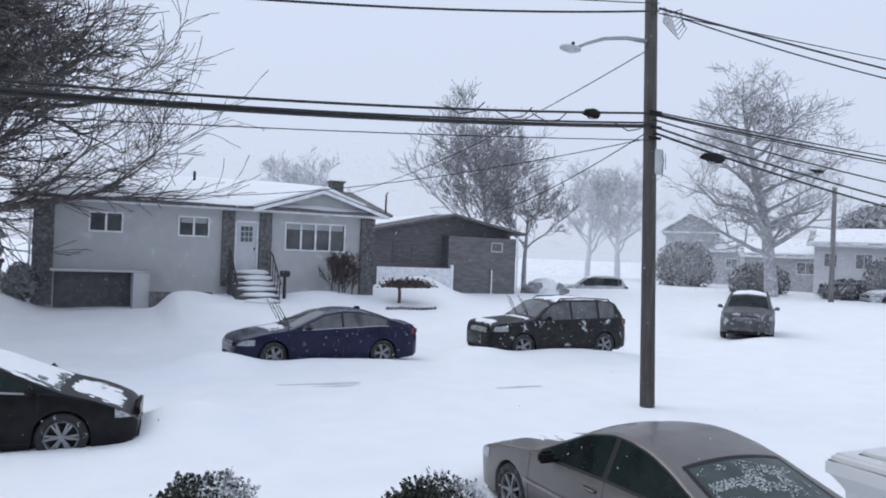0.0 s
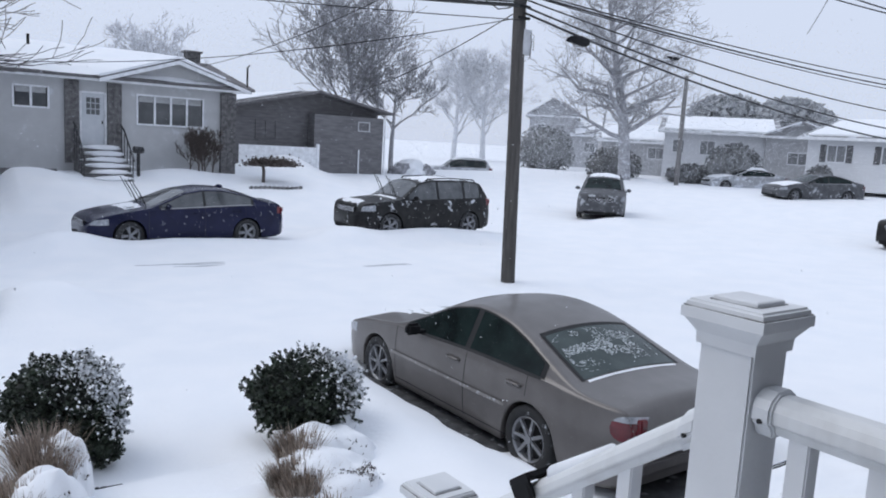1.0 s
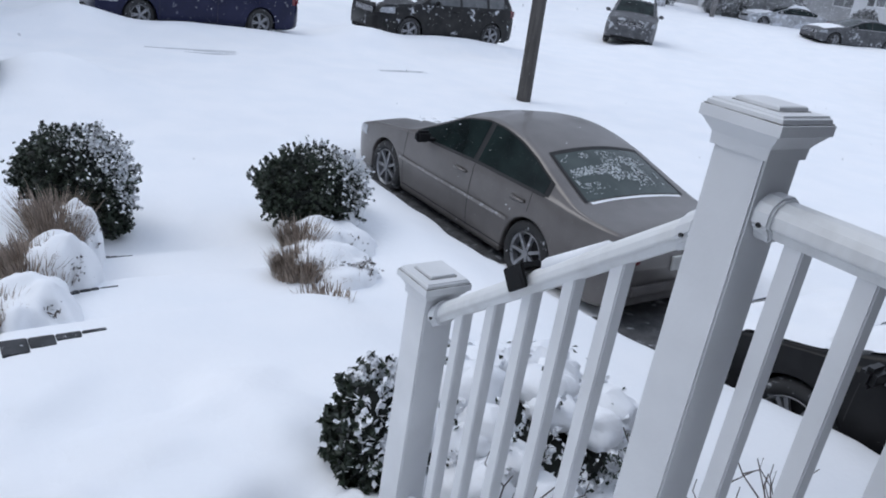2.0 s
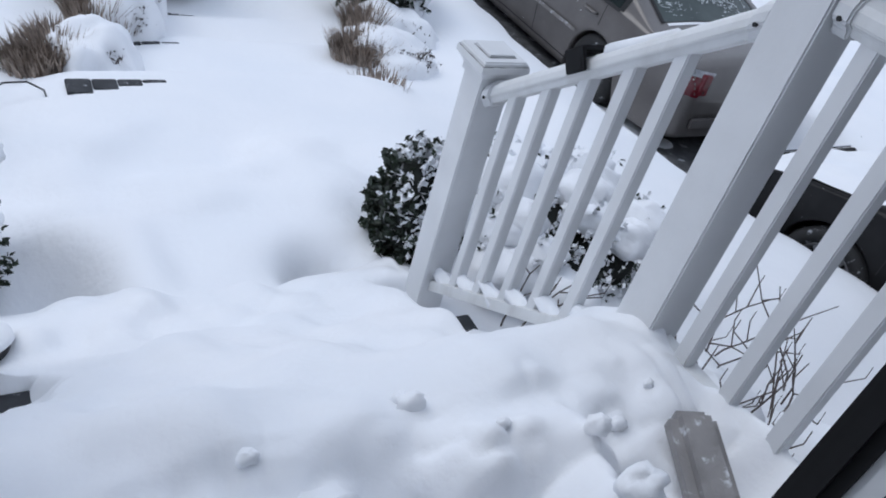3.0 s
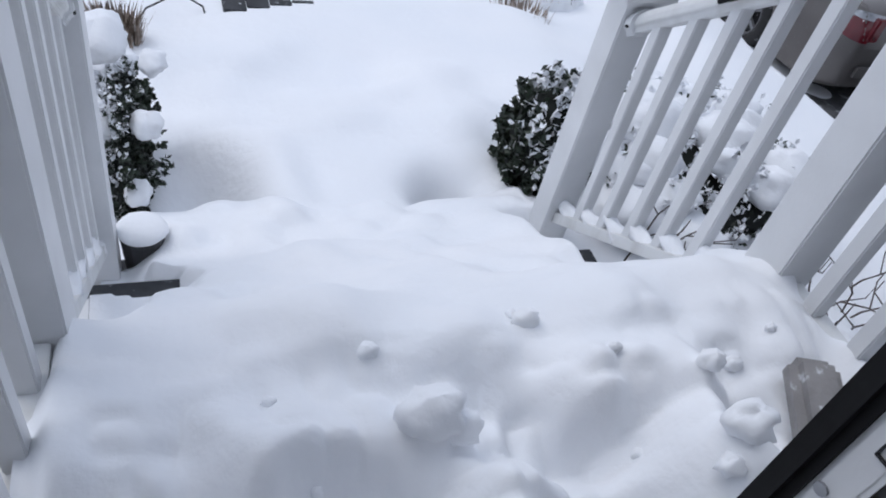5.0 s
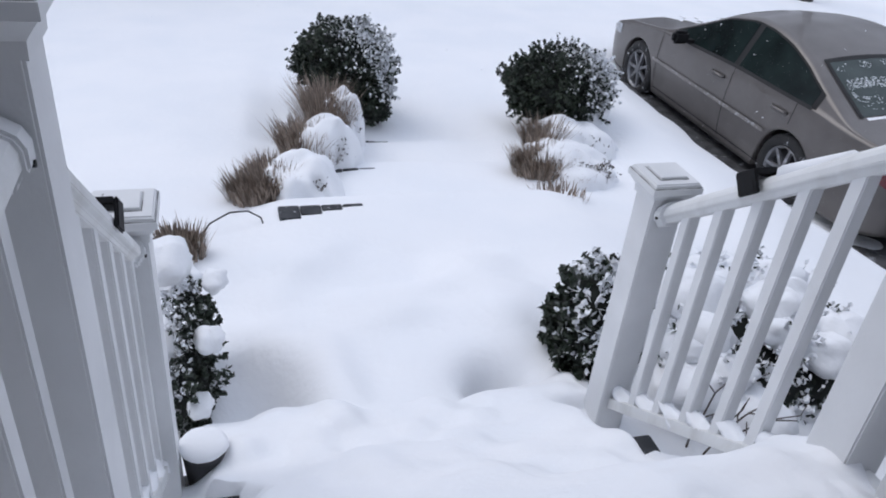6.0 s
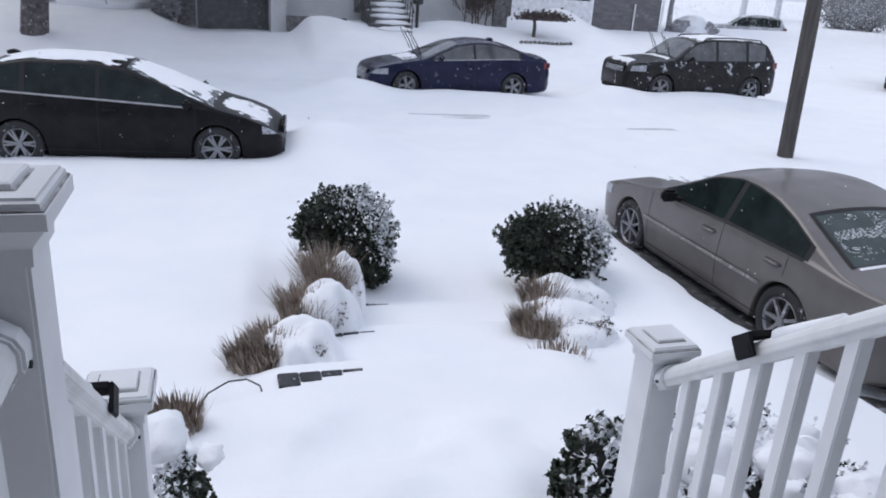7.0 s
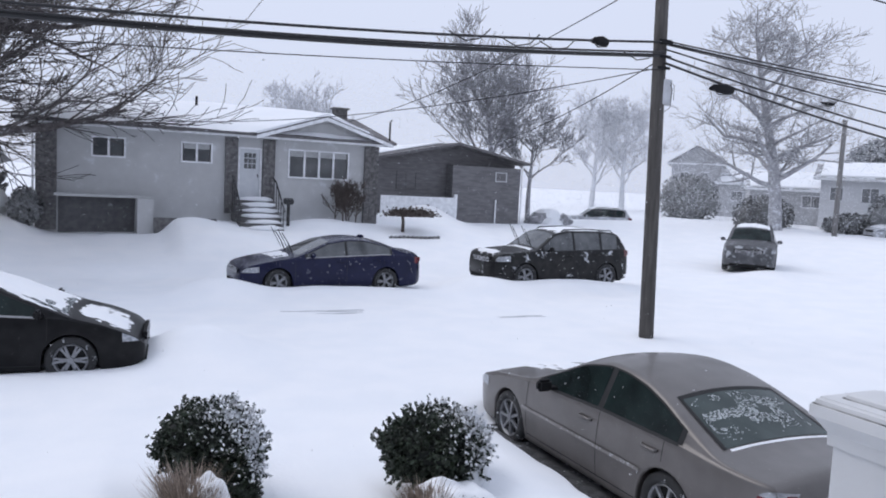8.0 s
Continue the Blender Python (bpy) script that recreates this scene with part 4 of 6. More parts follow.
SUVS = dict(fo=0.92, wb=2.78, ro=0.90, W=1.90, R=0.36, cowl=-0.42, rf=-1.02, rr=-3.30, deck=-3.58, spokes=5, rails=True, sill=0.24, tumble=0.30, fin=False, bar=CHROME,
            top=[(0.92, 0.62), (0.90, 0.96), (0.74, 1.04), (-0.38, 1.14), (-1.02, 1.62), (-1.5, 1.70), (-2.8, 1.70), (-3.30, 1.64), (-3.60, 1.16), (-3.67, 1.0), (-3.68, 0.6)],
            belt=[(0.92, 0.90), (-0.4, 1.06), (-3.6, 1.14)],
            side=[(-0.62, -1.60), (-1.68, -2.55), (-2.64, -3.20)], seams=[-0.40, -1.64, -2.58], handles=[-1.46, -2.42], lampz=(0.78, 0.92), tailz=(0.92, 1.12))
HATCH = dict(fo=0.96, wb=2.75, ro=0.88, W=1.84, R=0.335, cowl=-0.05, rf=-1.30, rr=-3.10, deck=-3.50, spokes=6, fin=True, trim=DULL, tumble=0.42,
             top=[(0.96, 0.50), (0.93, 0.60), (0.78, 0.72), (0.4, 0.87), (-0.02, 0.98), (-0.75, 1.30), (-1.30, 1.50), (-1.8, 1.57), (-2.6, 1.57), (-3.10, 1.48), (-3.50, 1.12), (-3.60, 0.95), (-3.63, 0.5)],
             belt=[(0.96, 0.58), (0.5, 0.78), (-0.1, 0.92), (-1.5, 1.00), (-3.5, 1.10)],
             side=[(-0.45, -1.62), (-1.68, -2.62), (-2.70, -3.12)], seams=[-0.30, -1.65, -2.66], handles=[-1.48, -2.46], lampz=(0.58, 0.68), tailz=(0.90, 1.12), lamplen=0.30)

car("taupe_sedan", "taupe four-door sedan with frosted windows in the driveway", "car", SEDAN, pose(5.569, 7.677, -0.07, 0, 0, 89.84), TAN,
    glass=GLASSS, rear_glass=GLASSG, snow=((0.55, -0.30, -0.35, 0.62, 0.012, 0.95), (-3.17, -3.20, -0.78, 0.78, 0.004, 0.1)))
car("blue_sedan", "navy blue sedan with raised wipers parked in deep snow", "car", ACCORD, pose(4.29, 18.92, 0.10, 0, 0, 182.5), BLUE, rim=RIM, glass=GLASSB, wipers=True,
    snow=((0.10, -0.44, -0.7, 0.9, 0.012, 0.85),))
car("black_suv", "black snow-spattered sport utility vehicle with raised wipers", "car", SUVS, pose(11.20, 18.75, 0.19, 0, 0.2, 180.3), BLACKS, glass=GLASSB, wipers=True,
    snow=((0.85, 0.60, -0.7, 0.7, 0.03, 0.5), (-0.2, -0.35, -0.8, 0.8, 0.03, 0.3), (-1.1, -3.2, -0.88, 0.88, 0.03, 0.2)))
car("black_hatchback", "black hatchback with snow over bonnet and windscreen", "car", HATCH, pose(0.009, 12.42, -0.02, 0, 0, -6.8), BLACK, glass=GLASSS, front_glass=GLASSF,
    snow=((0.80, 0.02, -0.92, 0.5, 0.016, 0.80), (-0.02, -1.3, -0.94, 0.94, 0.014, 0.30), (-1.32, -3.1, -0.93, 0.93, 0.012, 0.3)))
car("black_driveway_car", "black car with a snow-covered bonnet in the driveway", "car", HATCH, pose(5.28, 1.95, 0.012, 0, 0, 90), BLACK, glass=GLASSD,
    snow=((0.92, -0.02, -0.98, 0.98, 0.08, -0.2), (0.0, -1.3, -0.97, 0.97, 0.06, -0.2), (-1.3, -3.1, -0.95, 0.95, 0.09, -0.2)))
gz = ground_at(22.9, 20.9)
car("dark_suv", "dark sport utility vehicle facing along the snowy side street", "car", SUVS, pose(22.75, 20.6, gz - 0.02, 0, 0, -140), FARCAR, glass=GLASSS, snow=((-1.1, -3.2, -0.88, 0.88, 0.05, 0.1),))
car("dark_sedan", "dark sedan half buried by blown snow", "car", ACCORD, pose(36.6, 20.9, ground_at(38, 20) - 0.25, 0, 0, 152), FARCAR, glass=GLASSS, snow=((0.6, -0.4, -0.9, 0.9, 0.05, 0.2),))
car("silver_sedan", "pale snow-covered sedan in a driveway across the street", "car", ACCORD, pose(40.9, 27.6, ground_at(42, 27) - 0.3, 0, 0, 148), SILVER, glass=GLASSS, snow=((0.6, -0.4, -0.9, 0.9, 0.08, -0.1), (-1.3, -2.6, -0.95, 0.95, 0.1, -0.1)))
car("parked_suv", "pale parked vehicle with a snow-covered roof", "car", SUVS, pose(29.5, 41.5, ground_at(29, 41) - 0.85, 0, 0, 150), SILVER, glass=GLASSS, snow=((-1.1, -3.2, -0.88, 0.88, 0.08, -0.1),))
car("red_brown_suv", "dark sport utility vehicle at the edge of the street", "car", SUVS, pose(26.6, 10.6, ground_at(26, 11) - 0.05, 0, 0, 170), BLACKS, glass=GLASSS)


# ---- shrubs, grasses, snow caps ----
def rand_dirs(r, n):
    d = r.normal(size=(n, 3))
    return d / np.linalg.norm(d, axis=1, keepdims=True)


def shrub(name, label, c, rad, n, seed, leaf=0.016, snow_side=(0.7, -0.2, 0.7), snow_amount=0.25, group="", box=1.0, mat=None):
    r = np.random.default_rng(seed)
    c, rad = np.array(c), np.array(rad)
    t = thing(name, (c[0], c[1], c[2] - rad[2]), label, "shrub", group)
    # Solid dark core, added to stand for the shaded inside.
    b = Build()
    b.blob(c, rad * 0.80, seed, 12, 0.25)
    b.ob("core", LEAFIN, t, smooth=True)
    d = rand_dirs(r, n)
    lump = np.array([1 + 0.24 * noise.noise(Vector(q) * 2.6 + Vector((seed, 0, 0))) + 0.10 * noise.noise(Vector(q) * 6 + Vector((0, seed, 0))) for q in d])
    sup = (np.abs(d) ** (2 * box)).sum(1) ** (-1 / (2 * box)) if box > 1 else 1
    P = c + d * rad * (lump * (0.78 + 0.18 * r.random(n) ** 0.6) * sup)[:, None]
    ns = max(20, n // 28)
    which = r.integers(0, ns, n)
    sd = d[:ns]
    reach = (0.10 + 0.16 * r.random(ns)) * rad.mean()
    grow_dir = sd + 0.45 * np.array([0, 0, 1]) + 0.35 * r.normal(size=(ns, 3))
    grow_dir = grow_dir / np.linalg.norm(grow_dir, axis=1, keepdims=True)
    root = c + sd * rad * (lump[:ns] * 0.88)[:, None]
    on = r.random(n) < 0.62
    along = root[which] + grow_dir[which] * (reach[which] * r.random(n) ** 0.7 * 1.3)[:, None] + r.normal(size=(n, 3)) * leaf * 0.55
    P = np.where(on[:, None], along, P)
    d = np.where(on[:, None], sd[which], d)
    P[:, 2] = np.maximum(P[:, 2], c[2] - rad[2] * 0.95)
    ux = rand_dirs(r, n) * (leaf * (0.6 + 0.7 * r.random((n, 1))))
    uy = np.cross(ux, rand_dirs(r, n))
    uy = uy / (np.linalg.norm(uy, axis=1, keepdims=True) + 1e-9) * leaf * 1.7
    lit = d @ (np.array(snow_side) / np.linalg.norm(snow_side)) + 0.35 * r.normal(size=n)
    white = lit > 1 - snow_amount * 2
    quads("foliage", P[~white], ux[~white], uy[~white], mat or LEAF, t, "stuff")
    if white.any():
        Q = P[white] + d[white] * 0.01
        quads("caught_snow", Q, ux[white] * 1.1, uy[white] * 0.9, SNOWC, t, "stuff", "snow caught in the leaves")
    return t


def snow_cap(label, c, rad, seed, rough=0.3):
    b = Build()
    b.blob(c, rad, seed, 12, rough, 0.5)
    return tagged(b.ob("snow_mound", SNOWC, smooth=True), label, "snow", "snow mounds on plants")


def tuft(label, c, r0, h, n, seed, lean=(-0.3, 0, 0), mat=None):
    r = np.random.default_rng(seed)
    t = thing("grass_tuft", c, label, "grass", "dry grass tufts")
    V, F = [], []
    for i in range(n):
        a, q = r.random() * 6.283, math.sqrt(r.random())
        p = np.array(c) + np.array([math.cos(a) * q * r0, math.sin(a) * q * r0, -0.03])
        d = np.array([math.cos(a) * q * 0.25 + lean[0] + 0.12 * r.normal(), math.sin(a) * q * 0.25 + lean[1] + 0.12 * r.normal(), 1.0])
        L, w = h * (0.6 + 0.5 * r.random()), 0.0035 + 0.002 * r.random()
        s = np.array([math.cos(a + 1.5), math.sin(a + 1.5), 0]) * w
        k = len(V)
        q1, q2 = p + d * L * 0.55, p + d * L * np.array([1.25, 1.25, 0.95])
        V += [p - s, p + s, q1 + s, q1 - s, q2]
        F += [(k, k + 1, k + 2, k + 3), (k + 3, k + 2, k + 4)]
    me = bpy.data.meshes.new("grass_clump")
    me.from_pydata([tuple(v) for v in V], [], F)
    me.materials.append(mat or STRAW)
    o = tagged(new("grass_clump", me), kind="stuff")
    o.parent = t
    o.matrix_parent_inverse = t.matrix_basis.inverted()
    return t


# two clipped shrubs at the foot of the walk
shrub("round_shrub", "dark evergreen shrub dusted with snow at the path", (1.02, 6.46, 0.76), (0.43, 0.45, 0.29), 15000, 1, 0.0115, snow_amount=0.11, group="round shrubs at the path")
shrub("round_shrub", "dark evergreen shrub with a snow-plastered side", (2.82, 5.80, 0.74), (0.49, 0.44, 0.31), 15000, 2, 0.0115, (0.9, -0.1, 0.35), 0.17, group="round shrubs at the path")
shrub("round_shrub", "low snow-caked side growth of the evergreen shrub", (1.25, 6.24, 0.52), (0.17, 0.24, 0.27), 5000, 8, 0.011, (0.6, -0.1, 0.7), 0.20, group="round shrubs at the path")
snow_cap("snow packed against the evergreen shrub", (3.08, 5.80, 0.52), (0.20, 0.34, 0.24), 3, 0.2)
# boxwoods beside the steps
shrub("boxwood", "leafy boxwood beside the lower railing post", (1.26, 1.98, 1.16), (0.15, 0.19, 0.31), 5200, 4, 0.0115, (0.3, -0.6, 0.7), 0.24, group="boxwoods by the steps")
shrub("boxwood", "boxwood nearly covered by round snow caps", (1.85, 1.95, 0.98), (0.62, 0.55, 0.32), 11000, 5, 0.009, (0.2, -0.2, 1), 0.28, group="boxwoods by the steps")
random.seed(4)
for i in range(26):
    a, q = random.random() * 6.28, math.sqrt(random.random())
    x, y = 1.85 + 0.58 * q * math.cos(a), 1.95 + 0.52 * q * math.sin(a)
    z = 0.98 + 0.32 * math.sqrt(max(0.05, 1 - q * q)) + 0.0
    s = 0.07 + 0.07 * random.random()
    snow_cap("round snow cap resting on boxwood", (x, y, z), (s * 1.2, s * 1.1, s * 0.75), i + 30)
shrub("boxwood", "boxwood with snow caps beside the planter", (-0.235, 2.26, 0.96), (0.09, 0.34, 0.30), 7000, 6, 0.0075, (-0.6, 0, 0.8), 0.14, group="boxwoods by the steps")
for i, (x, y, z, s) in enumerate(((-0.22, 2.45, 1.36, 0.15), (-0.25, 2.2, 1.2, 0.13), (-0.08, 2.15, 1.22, 0.08), (-0.05, 2.35, 1.33, 0.07), (-0.12, 2.0, 1.05, 0.07), (-0.20, 2.62, 1.16, 0.13), (-0.1, 1.95, 0.92, 0.06))):
    snow_cap("round snow cap resting on boxwood", (x - 0.07, y - 0.04, z - 0.03), (s * 0.66, s * 0.85, s * 0.5), i + 70)
# dry grasses and snow-capped perennials along the walk
tuft("dry straw-coloured grass tuft in snow", (-0.31, 3.40, 0.74), 0.13, 0.17, 620, 1, (-0.05, 0, 0))
for x, y, z, r0, h, n_, sd in ((0.10, 4.20, 0.62, 0.15, 0.20, 700, 2), (0.22, 4.50, 0.60, 0.13, 0.17, 450, 9), (0.50, 5.10, 0.50, 0.16, 0.26, 800, 3), (0.76, 5.72, 0.46, 0.15, 0.38, 620, 4), (2.16, 4.60, 0.50, 0.16, 0.22, 800, 5), (2.40, 5.10, 0.45, 0.12, 0.26, 420, 6)):
    tuft("dry brown grass tuft leaning from the wind", (x, y, z), r0, h, n_, sd, (-0.08, 0.05, 0))
tuft("short dry stems sticking out of snow", (2.10, 4.02, 0.62), 0.20, 0.10, 170, 7, (-0.05, 0, 0))
def drape(label, x, y, rx, ry, h, seed, sprigs=40, lean=0.0):
    """A flat-topped, lumpy snow drape over a low plant, with stems poking through its sides."""
    r = random.Random(seed)
    t = thing("snow_mound", (x, y, ground_at(x, y)), label, "snow", "snow mounds on plants")
    rows = []
    top = lambda p, q: h * max(0.0, 1 - (abs(p) ** 2.6 + abs(q) ** 2.6)) ** 0.55
    for p in np.linspace(-1, 1, 34):
        row = []
        for q in np.linspace(-1, 1, 34):
            w = 1 + 0.22 * float(vnoise(p * 2, q * 2, 0.7, seed))
            X, Y = x + p * rx * w, y + q * ry * w
            z = top(p, q) * (1 + 0.17 * float(vnoise(X, Y, 0.19, seed + 1)) + 0.07 * float(vnoise(X, Y, 0.08, seed + 2)) + lean * p)
            row.append((X, Y, ground_at(X, Y) - 0.03 + z))
        rows.append(row)
    Build().grid(rows).ob("snow_layer", SNOWC, t, smooth=True)
    V = Build()
    for k in range(sprigs):
        a = r.uniform(2.2, 5.6)
        q = r.uniform(0.60, 1.0)
        X, Y = x + rx * q * math.cos(a), y + ry * q * math.sin(a)
        z = ground_at(X, Y) - 0.03 + top(q * math.cos(a), q * math.sin(a)) * 0.9
        for m in range(4):
            dv = Vector((r.uniform(-0.6, 0.35), r.uniform(-0.7, 0.2), r.uniform(0.2, 1.0))).normalized()
            L = r.uniform(0.02, 0.055)
            s_ = dv.cross(Vector((r.uniform(-1, 1), r.uniform(-1, 1), 0.3))).normalized() * r.uniform(0.003, 0.008)
            p0 = Vector((X, Y, z)) + Vector((r.uniform(-0.02, 0.02), r.uniform(-0.02, 0.02), -0.01))
            V.add([p0, p0 + dv * L * 0.6 + s_, p0 + dv * L, p0 + dv * L * 0.6 - s_], [(0, 1, 2, 3)])
    tagged(V.ob("dry_leaves", TWIG, t, "dry brown leaves poking through"), kind="stuff")
    return t


for i, (x, y, rx, ry, h, n_, ln) in enumerate(((0.40, 4.38, 0.27, 0.34, 0.28, 50, 0.1), (0.66, 5.05, 0.23, 0.32, 0.40, 130, 0.1), (0.86, 5.60, 0.20, 0.26, 0.56, 100, 0.1), (2.52, 4.72, 0.36, 0.44, 0.22, 120, -0.35), (2.74, 5.22, 0.36, 0.30, 0.30, 40, -0.2))):
    drape("lumpy snow drape over a dry perennial", x, y, rx, ry, h, i + 3, n_, ln)
for i, (x, y, z, r0, h) in enumerate(((0.50, 4.92, 0.52, 0.15, 0.34), (0.60, 4.80, 0.52, 0.10, 0.24), (0.70, 5.46, 0.46, 0.14, 0.50), (0.78, 5.38, 0.46, 0.08, 0.40), (2.24, 4.58, 0.50, 0.17, 0.26), (2.40, 4.42, 0.52, 0.14, 0.16), (2.40, 5.04, 0.46, 0.13, 0.34), (0.22, 4.22, 0.62, 0.12, 0.24))):
    tuft("dense dry stems matted with snow at a mound's edge", (x, y, z), r0, h, 420, 40 + i, (-0.04, -0.03, 0))
# slate edges of the walk's steps
for x0, x1, y1, deep in ((0.22, 0.72, 3.83, 0.15), (0.62, 1.10, 4.74, 0.055), (1.06, 1.28, 5.66, 0.035)):
    t = thing("walk_step", ((x0 + x1) / 2, y1, ground_at((x0 + x1) / 2, y1) - 0.1), "dark slate step edge showing through snow", "step", "slate walk steps")
    w = (x1 - x0) / 4
    for k in range(4):
        zt = max(ground_at(x0 + (k + q) * w, y1 - dd) for q in (0, 0.5, 1) for dd in (0.0, deep * 0.5, deep)) + 0.006
        b = Build()
        b.box(x0 + k * w, x0 + (k + 1) * w - 0.004, y1 - deep * (1 - 0.26 * k), y1, zt - 0.08, zt - 0.004 * k)
        b.ob("slab", SLATE, t, bevel=0.005)
# planter with a snow lid, hose loop, buried twigs
t = thing("planter", (-0.172, 1.62, 0.95), "dark round planter topped with a disc of snow", "planter")
b = Build()
b.tube([(-0.172, 1.62, 0.93), (-0.172, 1.62, 1.15), (-0.172, 1.62, 1.17)], [0.050, 0.064, 0.068], 24)
b.ob("pot", TERRA, t, smooth=False)
b = Build()
b.blob((-0.172, 1.62, 1.178), (0.073, 0.073, 0.026), 3, 12, 0.08)
b.ob("snow_lid", SNOWC, t, "flat snow disc", smooth=True)
t = thing("garden_hose", (0.05, 3.75, 0.72), "thin black hose loop rising from snow", "hose")
Build().tube([(-0.22, 3.66, 0.66), (-0.16, 3.72, 0.73), (-0.05, 3.78, 0.76), (0.05, 3.78, 0.765), (0.12, 3.74, 0.74), (0.14, 3.68, 0.68), (0.14, 3.64, 0.62)], 0.005, 6).ob("hose", CABLE, t, smooth=True)
random.seed(9)
t = thing("bare_shrub", (1.75, 1.0, 0.8), "leafless twiggy shrub half buried beside the railing", "shrub")
for i in range(55):
    x, y = 1.30 + random.random() * 1.3, 0.25 + random.random() * 1.2
    z = ground_at(x, y) - 0.05
    p = Vector((x, y, z))
    pts, dv = [p], Vector((random.uniform(-0.35, 0.35), random.uniform(-0.35, 0.35), 1))
    for k in range(4):
        p = p + dv * random.uniform(0.07, 0.15)
        dv = dv + Vector((random.uniform(-0.5, 0.5), random.uniform(-0.5, 0.5), random.uniform(-0.2, 0.1)))
        pts.append(p)
    b = Build()
    b.tube(pts, [0.0045, 0.004, 0.0035, 0.003, 0.002], 5)
    for q in pts[2:4]:
        e = q + Vector((random.uniform(-0.08, 0.08), random.uniform(-0.08, 0.08), 0.06))
        b.tube([q, e, e + Vector((0.02, 0.01, 0.04))], [0.003, 0.0025, 0.0015], 4)
    b.ob("twig", TWIG, t)
for i, (x, y, s) in enumerate(((1.6, 0.75, 0.18), (1.95, 0.95, 0.2), (1.5, 0.35, 0.15), (2.2, 0.6, 0.22), (1.75, 0.25, 0.16))):
    snow_cap("snow cap over low bare shrub", (x, y, ground_at(x, y) + 0.03), (s, s, s * 0.7), 90 + i)


# ---- trees ----
def tree(name, label, base, height, trunk_r, seed, mat, spread=0.6, levels=5, first=0.25, up=0.25, kids=(7, 6, 5, 4), lean=(0, 0), sides=5, min_r=0.004, droop=0.0, category="tree", clear=2.0, reach=1.0, fan=None):
    r = random.Random(seed)
    low = base[2] + clear
    t = thing(name, base, label, category)
    trunk, limbs = Build(), Build()

    def grow(p, d, length, rad, level):
        if level and p.z < low:
            return
        n = 5 if level < 3 else 4
        pts, rads = [p], [rad]
        for k in range(n):
            w = 0.07 if level == 0 else 0.13
            d = (d + Vector((r.gauss(0, w), r.gauss(0, w), r.gauss(0, w) + (up * 0.35 if level else 0.1) - droop * level * 0.12))).normalized()
            p = p + d * (length / n)
            pts.append(p)
            rads.append(max(min_r, rad * (1 - 0.72 * (k + 1) / n)))
        (trunk if level == 0 else limbs).tube(pts, rads, sides + 3 if level == 0 else (sides if level < 2 else 3), caps=False)
        if level + 1 >= levels:
            return
        for k in range(kids[min(level, len(kids) - 1)]):
            f = first + (1 - first) * (k + r.random()) / kids[min(level, len(kids) - 1)] if level == 0 else 0.2 + 0.8 * r.random()
            i = min(n - 1, int(f * n))
            q = pts[i].lerp(pts[i + 1], f * n - i)
            a = r.random() * 6.283 if level else k * 2.4 + r.random()
            side = Vector((math.cos(a), math.sin(a), 0))
            side = (side - d * side.dot(d)).normalized() if level else side
            k_ = spread if level == 0 or fan is None else fan
            nd = (d * (1 - k_) + side * k_ + Vector((0, 0, up if fan is None or level == 0 else up * 0.6))).normalized()
            grow(q, nd, length * r.uniform(0.42, 0.66) * ((1.15 - 0.5 * f) * reach if level == 0 else 1), rads[i] * r.uniform(0.42, 0.62), level + 1)

    grow(Vector(base), Vector((lean[0], lean[1], 1)).normalized(), height, trunk_r, 0)
    trunk.ob("trunk", mat, t, smooth=True)
    tagged(limbs.ob("crown", mat, t, smooth=True), kind="stuff")
    return t


tree("bare_tree", "large leafless tree with long drooping boughs", (-5.0, 24.4, ground_at(-5.0, 24.4) - 0.1), 11.0, 0.38, 21, BARK, 0.84, 5, 0.25, 0.08, (37, 11, 8, 4), (0.05, -0.02), min_r=0.012, clear=1.9, reach=0.88, fan=0.44)
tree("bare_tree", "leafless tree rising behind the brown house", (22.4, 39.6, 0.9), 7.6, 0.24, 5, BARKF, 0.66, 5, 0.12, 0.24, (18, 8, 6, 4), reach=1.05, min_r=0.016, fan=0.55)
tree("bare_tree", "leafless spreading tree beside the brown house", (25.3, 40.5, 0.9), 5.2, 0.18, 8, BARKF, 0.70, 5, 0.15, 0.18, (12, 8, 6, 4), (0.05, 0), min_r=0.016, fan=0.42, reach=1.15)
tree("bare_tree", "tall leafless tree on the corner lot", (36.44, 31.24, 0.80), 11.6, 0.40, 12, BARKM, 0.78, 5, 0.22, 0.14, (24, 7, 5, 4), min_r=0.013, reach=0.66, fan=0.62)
# The whitened bark of these distant trees carries the haze.
tree("bare_tree", "bare tree far down the street, paled by painted haze", (45.0, 60.5, 1.00), 8.0, 0.30, 31, BARKG, 0.6, 5, 0.3, 0.22, (11, 7, 5, 4), min_r=0.025)
tree("bare_tree", "bare tree far down the street, paled by painted haze", (47.2, 58.6, 1.00), 8.4, 0.30, 33, BARKG, 0.6, 5, 0.3, 0.22, (11, 7, 5, 4), min_r=0.025)
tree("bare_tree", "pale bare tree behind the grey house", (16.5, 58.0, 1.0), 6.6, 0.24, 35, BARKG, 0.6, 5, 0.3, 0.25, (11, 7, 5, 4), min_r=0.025)


